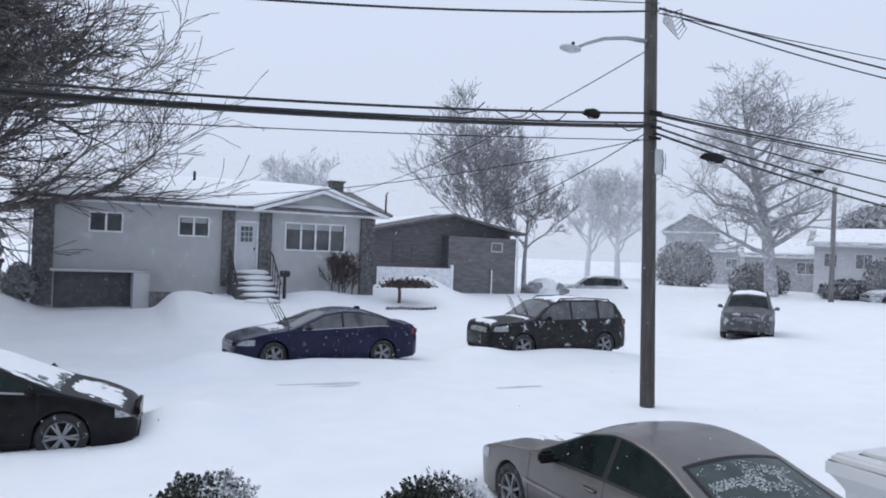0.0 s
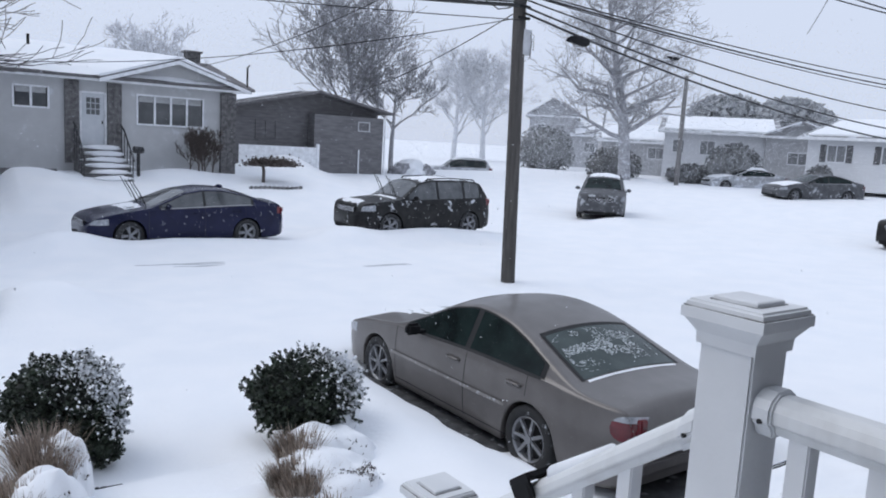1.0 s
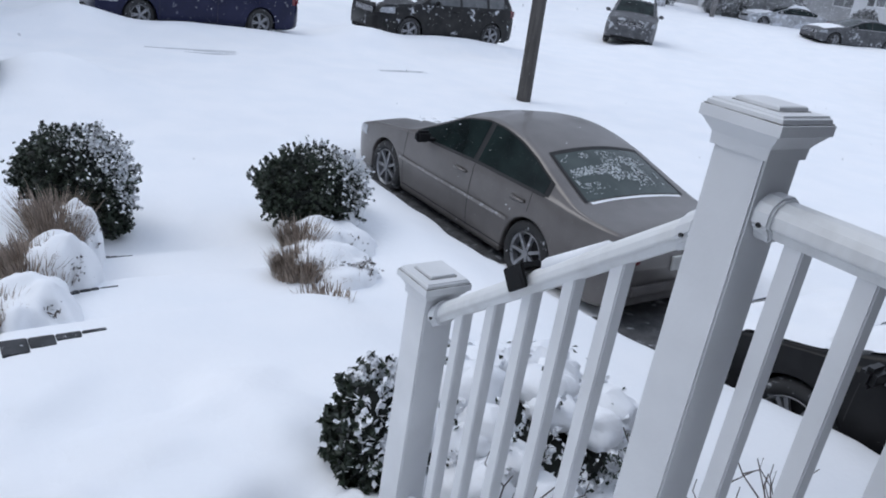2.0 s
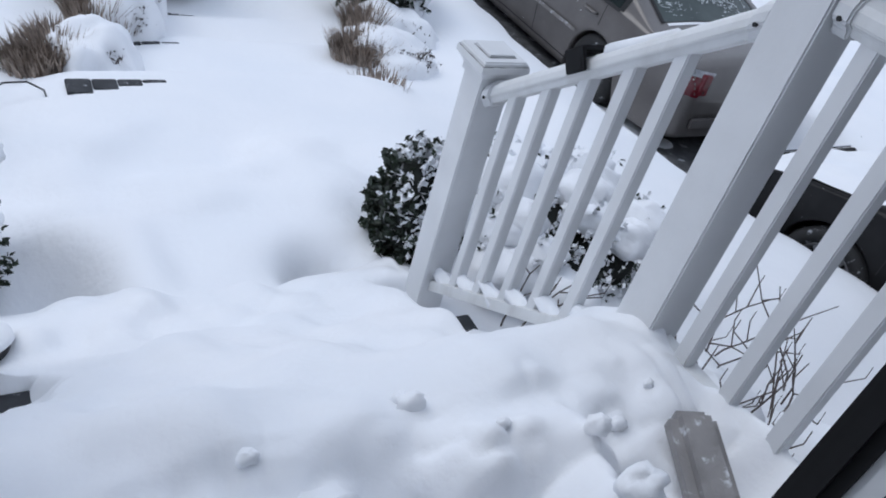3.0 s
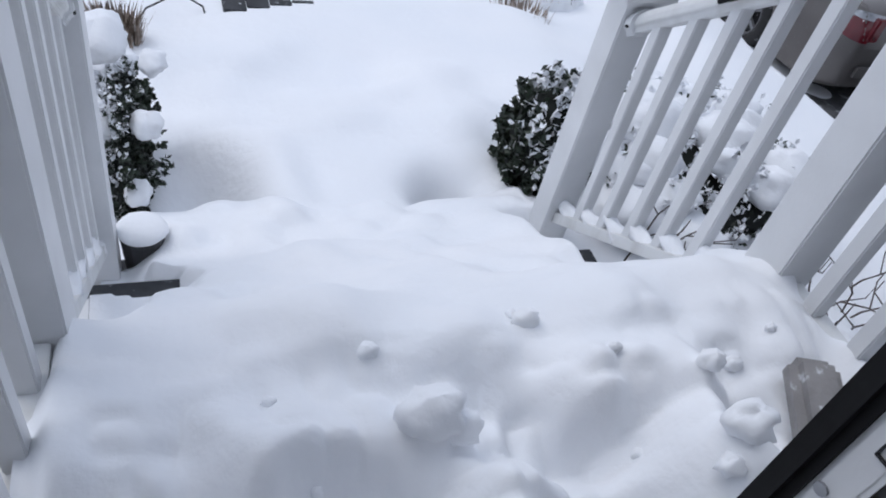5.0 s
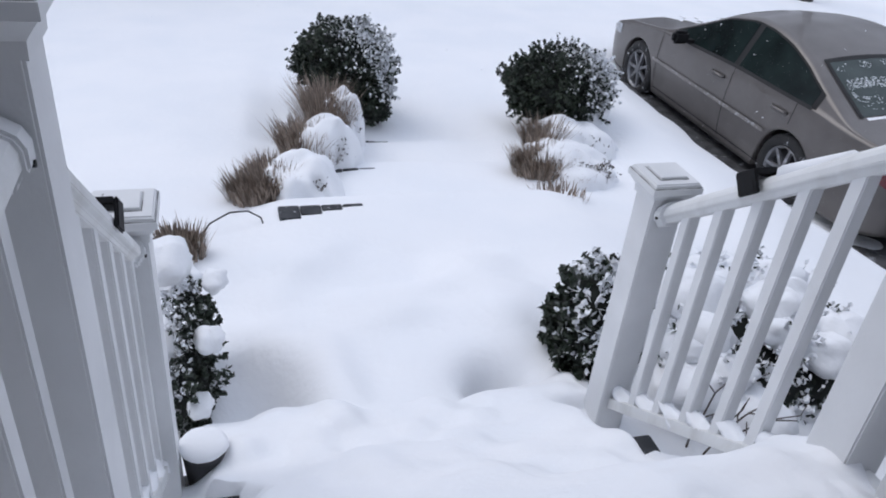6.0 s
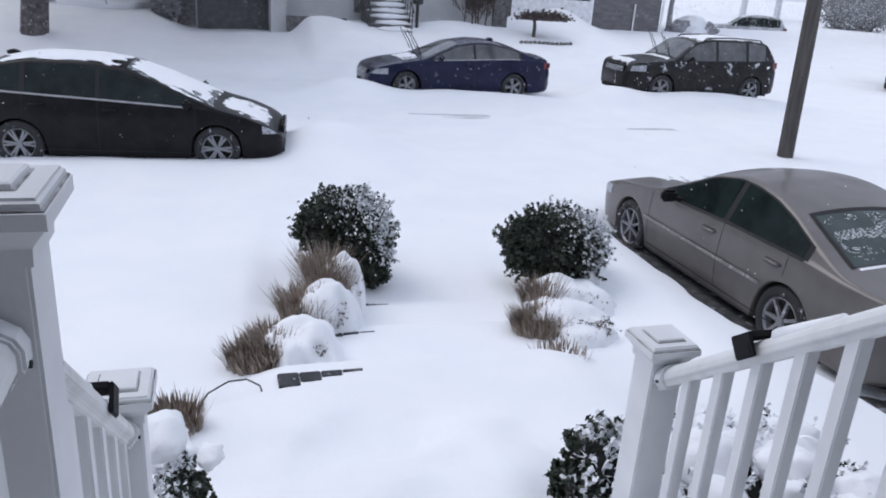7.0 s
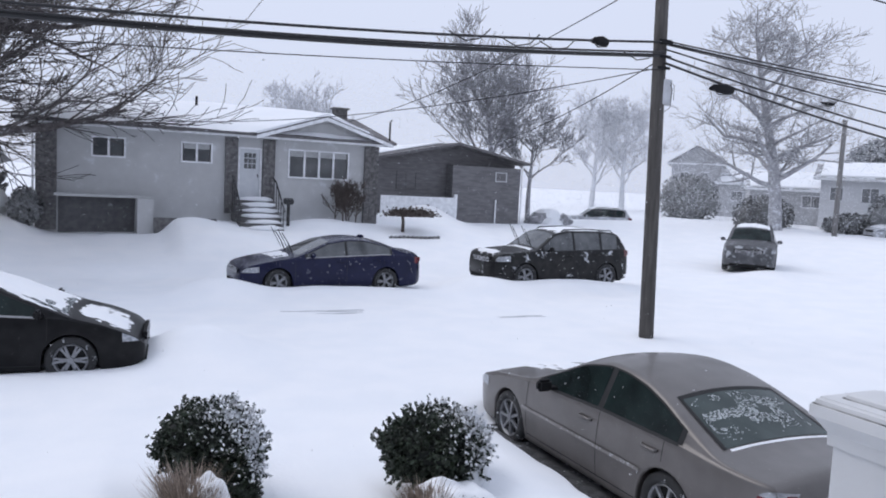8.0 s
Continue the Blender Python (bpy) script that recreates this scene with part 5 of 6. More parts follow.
def hedge(name, label, c, rad, seed, n=1800, mat=None, leaf=0.09, cat="shrub"):
    r = np.random.default_rng(seed)
    t = thing(name, (c[0], c[1], c[2] - rad[2]), label, cat)
    b = Build()
    b.blob(c, Vector(rad) * 0.86, seed, 10, 0.35)
    b.ob("core", mat or HEDGE, t, smooth=True)
    d = rand_dirs(r, n)
    P = np.array(c) + d * np.array(rad) * (0.8 + 0.3 * r.random((n, 1)))
    P[:, 2] = np.maximum(P[:, 2], c[2] - rad[2])
    ux = rand_dirs(r, n) * leaf * (0.5 + r.random((n, 1)))
    uy = np.cross(ux, rand_dirs(r, n))
    uy = uy / (np.linalg.norm(uy, axis=1, keepdims=True) + 1e-9) * leaf
    quads("foliage", P, ux, uy, mat or HEDGE, t, "stuff")


hedge("hedge", "tall round hedge dusted with snow", (42.7, 45.0, 2.72), (2.6, 1.8, 1.9), 1)
hedge("hedge", "large snow-dusted shrub before a white house", (42.6, 27.9, 2.32), (1.9, 1.5, 1.5), 2)
hedge("hedge", "low snow-dusted shrub before a white house", (41.4, 30.1, 1.72), (1.8, 1.2, 0.7), 3)
hedge("hedge", "snow-dusted shrub near the corner tree", (39.6, 35.0, 2.02), (2.0, 1.5, 1.2), 4)
hedge("hedge", "small rounded shrub at a house corner", (42.2, 22.2, 2.02), (0.7, 0.7, 0.8), 5, 700)
hedge("evergreen", "wide evergreen behind the white houses, greyed by painted haze", (62.3, 41.8, 6.02), (4.2, 3.0, 2.4), 16, 2600, FIR, 0.35, "tree")
hedge("evergreen", "wide evergreen behind the white houses, greyed by painted haze", (65.0, 37.2, 5.82), (4.6, 3.0, 2.4), 17, 2600, FIR, 0.35, "tree")
for k, (x, y) in enumerate(((8.7, 27.5), (9.1, 27.4), (9.5, 27.5), (8.9, 27.2), (9.3, 27.7))):
    tree("bare_shrub", "dense leafless shrub under the picture window", (x, y, ground_at(x, y) - 0.05), 1.1, 0.03, 60 + k, TWIG, 0.55, 4, 0.1, 0.3, (9, 7, 5), min_r=0.009, category="shrub", clear=0.0)
hedge("hedge", "snow-laden evergreen shrubs beyond the driveway", (-5.2, 31.5, 2.4), (2.6, 1.6, 1.3), 7, 2500, FIR, 0.12)
snow_cap("snow heaped on the far evergreen shrubs", (-5.0, 31.3, 3.3), (2.3, 1.5, 0.7), 55, 0.5)
snow_cap("snow heaped before the far shrubs", (-3.6, 29.5, 1.5), (1.6, 1.2, 0.7), 56, 0.4)
hedge("hedge", "small shrub beside the stone pier", (-1.6, 28.0, 1.6), (0.5, 0.4, 0.6), 8, 900, None, 0.05)
t = thing("dwarf_tree", (11.0, 26.4, 1.1), "low weeping shrub on a short trunk", "shrub")
Build().tube([(11.0, 26.4, 0.9), (11.02, 26.4, 1.5), (10.95, 26.4, 1.9)], [0.07, 0.06, 0.05], 7).ob("trunk", TWIG, t)
r = np.random.default_rng(3)
n = 1500
P = np.stack([11.0 + r.normal(size=n) * 0.35 + np.where(r.random(n) > 0.4, 0.55, 0), 26.4 + r.normal(size=n) * 0.22, 1.75 + np.abs(r.normal(size=n)) * 0.12 - 0.02], 1)
ux = rand_dirs(r, n) * 0.05
uy = np.cross(ux, rand_dirs(r, n))
quads("foliage", P, ux, uy / (np.linalg.norm(uy, axis=1, keepdims=True) + 1e-9) * 0.05, TWIG, t, "stuff")
t = thing("garden_edging", (11.4, 25.6, 1.0), "row of dark edging stones in the snow", "edging")
for k in range(12):
    b = Build()
    b.blob((10.2 + k * 0.17, 25.5, ground_at(10.2 + k * 0.17, 25.5) + 0.03), (0.085, 0.06, 0.07), k, 6, 0.25)
    b.ob("stone", STONE, t)


# ---- utility pole, lamp arm and cables ----
PX, PY = 10.29, 11.96
t = thing("utility_pole", (PX, PY, 0.0), "dark wooden utility pole with street lamp arm", "utility pole")
b = Build()
b.tube([(PX + 0.217, PY, -0.4), (PX + 0.04, PY, 5), (PX - 0.18, PY, 11.5)], [0.15, 0.132, 0.115], 16)
b.ob("pole", POLEW, t, smooth=True)
b = Build()
b.tube([(PX - 0.1, PY, 7.45), (9.6, PY - 0.05, 7.42), (9.0, PY - 0.1, 7.30), (8.55, PY - 0.15, 7.12), (8.35, PY - 0.18, 7.02)], [0.05, 0.04, 0.035, 0.03, 0.03], 8)
arm = b.ob("lamp_arm", GALV, t, smooth=True)
b = Build()
b.blob((8.16, PY - 0.2, 6.96), (0.24, 0.11, 0.075), 4, 10, 0.05)
lh = b.ob("lamp_head", GREYBOX, arm, "grey cobra-head street lamp", smooth=True)
b = Build()
b.tube([(8.22, PY - 0.2, 7.02), (8.22, PY - 0.2, 7.09)], 0.03, 8)
b.ob("photocell", BLACKPL, arm)
b = Build()
b.box(PX + 0.05, PX + 0.28, PY - 0.13, PY + 0.02, 4.80, 5.30)
b.ob("pole_box", GREYBOX, t, "grey metal cabinet", bevel=0.01)
b = Build()
b.tube([(PX + 0.2, PY - 0.1, 5.3), (PX + 0.27, PY - 0.15, 5.1), (PX + 0.25, PY - 0.14, 4.75), (PX + 0.10, PY - 0.12, 4.65)], 0.008, 5)
b.tube([(PX + 0.13, PY - 0.1, 5.3), (PX + 0.31, PY - 0.15, 5.2), (PX + 0.33, PY - 0.14, 4.9)], 0.006, 5)
b.ob("conduit", CABLE, t)
for z in (5.72, 5.98, 5.5, 6.02):
    b = Build()
    b.tube([(PX - 0.14, PY - 0.17, z), (PX + 0.14, PY - 0.17, z)], 0.03, 8)
    b.ob("clamp", BLACKPL, t)
random.seed(5)
for k in range(7):
    b = Build()
    x0, z0 = PX + 0.12, 8.15 - 0.05 * k
    b.tube([(x0, PY - 0.15, z0), (x0 + 0.15 + 0.04 * k, PY - 0.2, z0 - 0.12 - 0.03 * k), (x0 + 0.28 + 0.05 * k, PY - 0.2, z0 - 0.05), (x0 + 0.45, PY - 0.2, z0 + 0.02)], 0.010, 5)
    b.ob("jumper_wire", CABLE, t)


def cable(label, p, q, sag, r, n=24, group="overhead cables"):
    p, q = Vector(p), Vector(q)
    pts = [p.lerp(q, i / n) - Vector((0, 0, 4 * sag * (i / n) * (1 - i / n))) for i in range(n + 1)]
    b = Build()
    b.tube(pts, r, 5)
    o = tagged(b.ob("overhead_cable", CABLE, smooth=True), label, "cable", group)
    return o


LX, RX = -26.0, 46.0
Y0 = PY - 0.16
THICK, THIN = "thick black bundled cable between utility poles", "thin black overhead wire"
cable(THICK, (PX, Y0, 6.00), (LX, Y0, 6.0), 1.02, 0.024, 40)
cable(THICK, (PX, Y0, 5.74), (LX, Y0, 5.95), 0.98, 0.040, 40)
cable(THICK, (PX, Y0 - 0.05, 5.80), (LX, Y0 - 0.05, 6.0), 1.00, 0.020, 40)
cable(THIN, (PX, Y0, 5.46), (LX, Y0 + 4, 5.0), 0.55, 0.010, 40)
cable(THIN, (PX, Y0, 5.52), (0.5, 28.0, 4.7), 0.55, 0.010)
cable(THIN, (PX, Y0, 8.05), (LX, Y0, 8.0), 1.75, 0.022, 40)
cable(THIN, (PX, Y0, 8.2), (LX, Y0 + 0.8, 8.6), 1.4, 0.012, 40)
for z0, z1, sag, rr, yo in ((6.02, 6.6, 0.55, 0.016, 0.0), (5.98, 6.4, 0.6, 0.022, 0.05), (5.95, 6.2, 0.6, 0.014, 0.1), (5.86, 5.6, 1.0, 0.018, -0.1), (5.72, 5.1, 1.25, 0.022, -0.15), (5.60, 4.6, 1.3, 0.026, -0.2), (8.10, 8.6, 0.5, 0.024, 0), (8.0, 8.9, 0.1, 0.012, 0.2)):
    cable(THICK if rr > 0.02 else THIN, (PX, Y0, z0), (RX, Y0 + yo, z1), sag, rr, 40)
cable("black service wire running down to a house", (PX + 0.6, Y0, 8.0), (24.0, 6.0, 6.1), 0.55, 0.016)
cable("black service wire crossing to the corner lot", (PX - 0.05, Y0 + 0.3, 7.3), (9.8, 30.6, 5.3), 0.4, 0.012)
cable("black service wire crossing to a house", (PX, Y0 + 0.3, 5.62), (17.8, 36.0, 4.9), 0.5, 0.012)
cable("black service wire crossing overhead", (10.9, 4.0, 9.6), (30, 17.0, 8.1), 0.2, 0.012)
for label, c, s in (("dark splice enclosure hanging from cables", (11.86, Y0 - 0.02, 5.25), (0.34, 0.09, 0.10)), ("dark splice case on cable", (14.94, Y0 - 0.1, 5.22), (0.22, 0.035, 0.035)), ("dark bundled splice on cable", (8.74, Y0, 5.82), (0.20, 0.07, 0.09))):
    tt = thing("splice_case", c, label, "cable splice")
    b = Build()
    b.blob(c, s, 5, 10, 0.25)
    b.ob("case", BLACKPL, tt, smooth=True)
    b = Build()
    b.tube([(c[0] - s[0], c[1], c[2] + 0.02), (c[0] - s[0] * 0.4, c[1] - 0.03, c[2] - s[2] - 0.03), (c[0] + s[0] * 0.6, c[1] - 0.03, c[2] - s[2]), (c[0] + s[0], c[1], c[2] + 0.02)], 0.012, 5)
    b.ob("tail_loop", CABLE, tt)
for k, x in enumerate((5.6, 6.6, 7.4, 9.3)):
    Build().tube([(x, Y0, 5.60 + 0.03 * k), (x + 0.3, Y0 - 0.02, 5.48 + 0.03 * k), (x + 0.6, Y0, 5.55 + 0.03 * k), (x + 0.8, Y0, 5.74 + 0.03 * k)], 0.012, 5).ob("cable_drip_loop", CABLE)
for o in [q for q in scene.objects if q.name.startswith("cable_drip_loop")]:
    tagged(o, "black drip loop hanging between cables", "cable", "cable drip loops")
t = thing("utility_pole", (36.0, 27.1, 0.8), "grey wooden pole on the far corner", "utility pole")
Build().tube([(36.0, 27.1, 0.6), (35.95, 27.05, 7.35)], [0.14, 0.11], 10).ob("pole", POLEF, t, smooth=True)
t = thing("utility_pole", (46.5, 53.0, 0.6), "pale distant pole by the street", "utility pole")
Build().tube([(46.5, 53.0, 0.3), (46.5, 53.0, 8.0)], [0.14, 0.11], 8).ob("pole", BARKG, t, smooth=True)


# ---- houses ----
def wall_panels(b, x0, x1, z0, z1, y, th, holes):
    """A wall in the plane y, th thick, welded round rectangular openings that go right through it."""
    xs = sorted({x0, x1, *[h[0] for h in holes], *[h[1] for h in holes]})
    zs = sorted({z0, z1, *[h[2] for h in holes], *[h[3] for h in holes]})
    nz = len(zs)
    at = lambda i, j, back: 2 * (i * nz + j) + back

    def solid(i, j):
        if not (0 <= i < len(xs) - 1 and 0 <= j < nz - 1):
            return False
        a, c = (xs[i] + xs[i + 1]) / 2, (zs[j] + zs[j + 1]) / 2
        return not any(h[0] < a < h[1] and h[2] < c < h[3] for h in holes)

    faces = []
    for i in range(len(xs) - 1):
        for j in range(nz - 1):
            if not solid(i, j):
                continue
            faces.append((at(i, j, 0), at(i + 1, j, 0), at(i + 1, j + 1, 0), at(i, j + 1, 0)))
            faces.append((at(i, j + 1, 1), at(i + 1, j + 1, 1), at(i + 1, j, 1), at(i, j, 1)))
            for di, dj, p, q in ((-1, 0, (i, j + 1), (i, j)), (1, 0, (i + 1, j), (i + 1, j + 1)), (0, -1, (i, j), (i + 1, j)), (0, 1, (i + 1, j + 1), (i, j + 1))):
                if not solid(i + di, j + dj):
                    faces.append((at(*p, 0), at(*p, 1), at(*q, 1), at(*q, 0)))
    used = sorted({v for f in faces for v in f})
    where = {v: k for k, v in enumerate(used)}
    verts = [(xs[v // 2 // nz], y + th * (v % 2), zs[v // 2 % nz]) for v in used]
    return b.add(verts, [tuple(where[v] for v in f) for f in faces])


def window(house, x0, x1, z0, z1, y, cols, frame_mat, blind=0.0, label=""):
    b = Build()
    f = 0.06
    b.box(x0 - f, x1 + f, y - 0.04, y + 0.05, z1, z1 + f)
    b.box(x0 - f, x1 + f, y - 0.06, y + 0.05, z0 - f, z0)
    b.box(x0 - f, x0, y - 0.04, y + 0.05, z0, z1)
    b.box(x1, x1 + f, y - 0.04, y + 0.05, z0, z1)
    w = (x1 - x0) / cols
    for k in range(1, cols):
        b.box(x0 + k * w - 0.035, x0 + k * w + 0.035, y - 0.03, y + 0.05, z0, z1)
    fr = b.ob("window_frame", frame_mat, house, label)
    for k in range(cols):
        b = Build()
        b.box(x0 + k * w + 0.03, x0 + (k + 1) * w - 0.03, y + 0.02, y + 0.03, z0, z1)
        b.ob("pane", WINGLASS, fr)
        if blind:
            b = Build()
            b.box(x0 + k * w + 0.035, x0 + (k + 1) * w - 0.035, y + 0.012, y + 0.018, z1 - (z1 - z0) * blind, z1)
            b.ob("blind", BLIND, fr)


HY = 28.4
house = thing("grey_house", (5, 32, 1.0), "low grey stucco ranch house with snow-covered roof", "house")
holes = [(0.62, 1.56, 3.45, 4.04), (3.42, 4.36, 3.42, 4.04), (5.30, 6.14, 2.10, 4.02), (7.15, 9.36, 3.05, 4.02), (-0.40, 1.92, 0.6, 2.02)]
b = wall_panels(Build(), -1.0, 10.5, 0.3, 4.42, HY, 0.25, holes)
b.ob("front_wall", SIDING, house, "grey stucco wall")
for q in ((-1.0, -0.75, HY + 0.25, 37.5), (10.25, 10.5, HY + 0.25, 37.5), (-1.0, 10.5, 37.5, 37.75)):
    Build().box(*q, 0.3, 4.42).ob("wall", SIDING, house)
# Near-black sheet added behind the openings, standing for unlit rooms.
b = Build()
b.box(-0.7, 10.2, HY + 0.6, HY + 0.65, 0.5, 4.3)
b.ob("dark_room_backing", DARKGAP, house)
window(house, 0.62, 1.56, 3.45, 4.04, HY, 2, TRIM)
window(house, 3.42, 4.36, 3.42, 4.04, HY, 2, TRIM, 0.3)
window(house, 7.15, 9.36, 3.05, 4.02, HY, 4, TRIM, 0.22, "white four-part picture window frame")
b = Build()
b.box(5.36, 6.08, HY + 0.04, HY + 0.09, 2.12, 3.98)
d = b.ob("door", DOORP, house, "pale blue-white front door")
b = Build()
b.box(5.30, 5.37, HY - 0.02, HY + 0.1, 2.10, 4.02)
b.box(6.07, 6.14, HY - 0.02, HY + 0.1, 2.10, 4.02)
b.box(5.37, 6.07, HY - 0.02, HY + 0.1, 3.97, 4.04)
b.ob("door_frame", TRIM, d)
for i in range(3):
    for k in range(3):
        b = Build()
        b.box(5.52 + i * 0.145, 5.64 + i * 0.145, HY + 0.03, HY + 0.042, 3.26 + k * 0.2, 3.43 + k * 0.2)
        b.ob("pane", WINGLASS, d)
b = Build()
b.box(5.99, 6.03, HY + 0.0, HY + 0.04, 2.95, 3.06)
b.ob("door_handle", BLACKPL, d)
random.seed(3)
for x0, x1, z0 in ((-1.05, -0.44, 0.9), (4.85, 5.28, 1.6), (6.16, 6.60, 1.6), (10.02, 10.58, 1.0)):
    b = Build()
    b.box(x0, x1, HY - 0.10, HY, z0, 4.36)
    pl = b.ob("stone_pier", STONE, house, "dark stone-faced pier")
    z = z0 + 0.02
    while z < 4.28:
        h, x = random.uniform(0.10, 0.2), x0
        while x < x1 - 0.05:
            w = min(random.uniform(0.14, 0.34), x1 - x)
            q = Build()
            dpt = random.uniform(0.02, 0.05)
            q.box(x + 0.008, x + w - 0.008, HY - 0.10 - dpt, HY - 0.098, z, min(z + h - 0.014, 4.34))
            q.ob("stone", STONE, pl)
            x += w
        z += h
# garage door in its low block
b = Build()
b.box(-0.40, 1.92, HY + 0.02, HY + 0.07, 0.6, 2.02)
g = b.ob("garage_door", GARAGE, house, "charcoal sectional garage door")
for k in range(4):
    for j in range(4):
        b = Build()
        b.box(-0.34 + j * 0.57, 0.18 + j * 0.57, HY - 0.005, HY + 0.02, 0.72 + k * 0.33, 0.99 + k * 0.33)
        b.ob("panel", GARAGE, g)
b = Build()
b.box(1.93, 2.42, 27.2, HY - 0.005, 0.4, 2.06)
b.box(-0.50, 2.42, 27.6, HY - 0.105, 2.06, 2.14)
b.ob("garage_wing_wall", SIDING, house)
b = Build()
b.box(2.43, 4.4, 27.0, 27.2, 0.4, 1.45)
b.ob("retaining_wall", STONE, house)
# eaves, roof and gable
b = Build()
b.box(-1.6, 11.0, HY - 0.55, HY - 0.45, 4.38, 4.52)
b.ob("fascia", TRIM, house, "white fascia board")
b = Build()
b.box(-1.6, 11.0, HY - 0.45, HY + 0.3, 4.40, 4.44)
b.ob("soffit", TRIM, house)
def slab(pts, th):
    n = len(pts)
    return Build().add(list(pts) + [(p[0], p[1], p[2] - th) for p in pts], [tuple(range(n)), tuple(range(n, 2 * n))[::-1]] + [(k, n + k, n + (k + 1) % n, (k + 1) % n) for k in range(n)])
RIDGE = 5.75
slab([(-1.7, 27.8, 4.55), (11.1, 27.8, 4.55), (11.1, 33.0, RIDGE), (-1.7, 33.0, RIDGE)], 0.10).ob("roof", SHINGLE, house, "dark shingle roof")
slab([(-1.7, 33.0, RIDGE), (11.1, 33.0, RIDGE), (11.1, 38.2, 4.55), (-1.7, 38.2, 4.55)], 0.10).ob("roof", SHINGLE, house)
b = Build()
rows = []
for x in np.linspace(-1.65, 10.1, 60):
    rows.append([(x, y, 4.55 + (y - 27.8) * (RIDGE - 4.55) / 5.2 + 0.02 + 0.14 * smooth(27.85, 28.3, y + 0.1 * float(vnoise(x, 0, 0.8, 2))) + 0.03 * float(vnoise(x, y, 1.2, 6))) for y in np.linspace(27.8, 33.2, 20)])
b.grid(rows, flip=True)
b.ob("roof_snow", SNOW, house, "thick snow on the roof", smooth=True)
# front gable over the picture window
GX0, GXP, GX1 = 5.95, 8.35, 10.75
b = Build()
b.add([(GX0 + 0.1, HY - 0.30, 4.54), (GX1 - 0.1, HY - 0.30, 4.54), (GXP, HY - 0.30, 5.30), (GX0 + 0.1, 30.5, 4.54), (GX1 - 0.1, 30.5, 4.54), (GXP, 30.5, 5.30)], [(0, 1, 2), (3, 5, 4), (0, 3, 4, 1)])
b.ob("gable_wall", SIDING, house)
for xa, xb in ((GX0 - 0.15, GXP), (GX1 + 0.15, GXP)):
    za, zb = 4.50, 5.34
    slab([(xa, HY - 0.62, za + 0.02), (xb, HY - 0.62, zb + 0.02), (xb, 32.2, zb + 0.02), (xa, 32.2, za + 0.02)] if xa < xb else [(xb, HY - 0.62, zb + 0.02), (xa, HY - 0.62, za + 0.02), (xa, 32.2, za + 0.02), (xb, 32.2, zb + 0.02)], 0.07).ob("gable_roof", SHINGLE, house)
    slab([(xa, HY - 0.66, za - 0.02), (xb, HY - 0.66, zb - 0.02), (xb, HY - 0.622, zb - 0.02), (xa, HY - 0.622, za - 0.02)] if xa < xb else [(xb, HY - 0.66, zb - 0.02), (xa, HY - 0.66, za - 0.02), (xa, HY - 0.622, za - 0.02), (xb, HY - 0.622, zb - 0.02)], 0.13).ob("barge_board", TRIM, house)
    slab([(xa, HY - 0.60, za + 0.12), (xb, HY - 0.60, zb + 0.12), (xb, 32.2, zb + 0.12), (xa, 32.2, za + 0.12)] if xa < xb else [(xb, HY - 0.60, zb + 0.12), (xa + -0.9, HY - 0.60, za + 0.40), (xa - 0.9, 31, za + 0.40), (xb, 31, zb + 0.12)], 0.09).ob("gable_snow", SNOW, house)
b = Build()
b.box(10.2, 10.75, 33.0, 33.5, 5.2, 6.15)
ch = b.ob("chimney", STONE, house, "dark brick chimney", bevel=0.01)
b = Build()
b.box(10.13, 10.82, 32.93, 33.57, 6.15, 6.22)
b.ob("chimney_cap", STONE, ch)
Build().tube([(4.3, 32.0, 5.4), (4.3, 32.0, 6.05)], 0.05, 8).ob("vent_pipe", BLACKPL, house)
Build().tube([(10.95, 28.2, 4.4), (10.95, 28.2, 5.35), (11.02, 28.2, 5.45)], 0.035, 6).ob("service_mast", BLACKPL, house)
Build().tube([(-1.12, HY - 0.12, 0.9), (-1.12, HY - 0.12, 4.4)], 0.04, 6).ob("downpipe", TRIM, house)
# entrance steps with iron rails
st = thing("entrance_steps", (5.7, 27.0, 1.0), "snowy stone entrance steps with iron handrails", "steps")
for k in range(6):
    b = Build()
    b.box(5.0, 6.5, HY - 0.12 - 0.32 * (k + 1), HY - 0.12 - 0.32 * k, 0.6, 2.06 - 0.19 * k)
    s_ = b.ob("step", STONE, st, bevel=0.01)
    b = Build()
    b.blob((5.85, HY - 0.28 - 0.32 * k, 2.08 - 0.19 * k), (0.70, 0.22, 0.11), k, 8, 0.45, 0.6)
    b.ob("step_snow", SNOW, st, "snow on the step", smooth=True)
for x in (5.0, 6.5):
    pts = [(x, HY - 0.15, 2.9), (x, HY - 0.6, 2.75), (x, 26.4, 1.75)]
    Build().tube(pts, 0.03, 6).ob("handrail", IRON, st)
    for k in range(5):
        y, z = HY - 0.3 - 0.38 * k, 2.85 - 0.24 * k
        Build().tube([(x, y, z - 0.95), (x, y, z)], 0.018, 5).ob("rail_post", IRON, st)
b = Build()
b.box(5.2, 6.4, 25.4, 26.1, 0.72, 0.84)
b.box(5.0, 6.2, 24.6, 25.2, 0.5, 0.66)
b.ob("lower_step", STONE, st)
mb = thing("mailbox", (6.75, 26.9, 1.2), "dark post mailbox capped with snow", "mailbox")
Build().tube([(6.75, 26.9, 1.0), (6.75, 26.9, 2.0)], 0.06, 8).ob("post", IRON, mb)
Build().box(6.6, 6.9, 26.7, 27.1, 2.0, 2.22).ob("box", IRON, mb, bevel=0.03)

house.matrix_basis = pose(4.90, 32, 0.95) @ Matrix.Diagonal((1.03, 1, 1, 1))

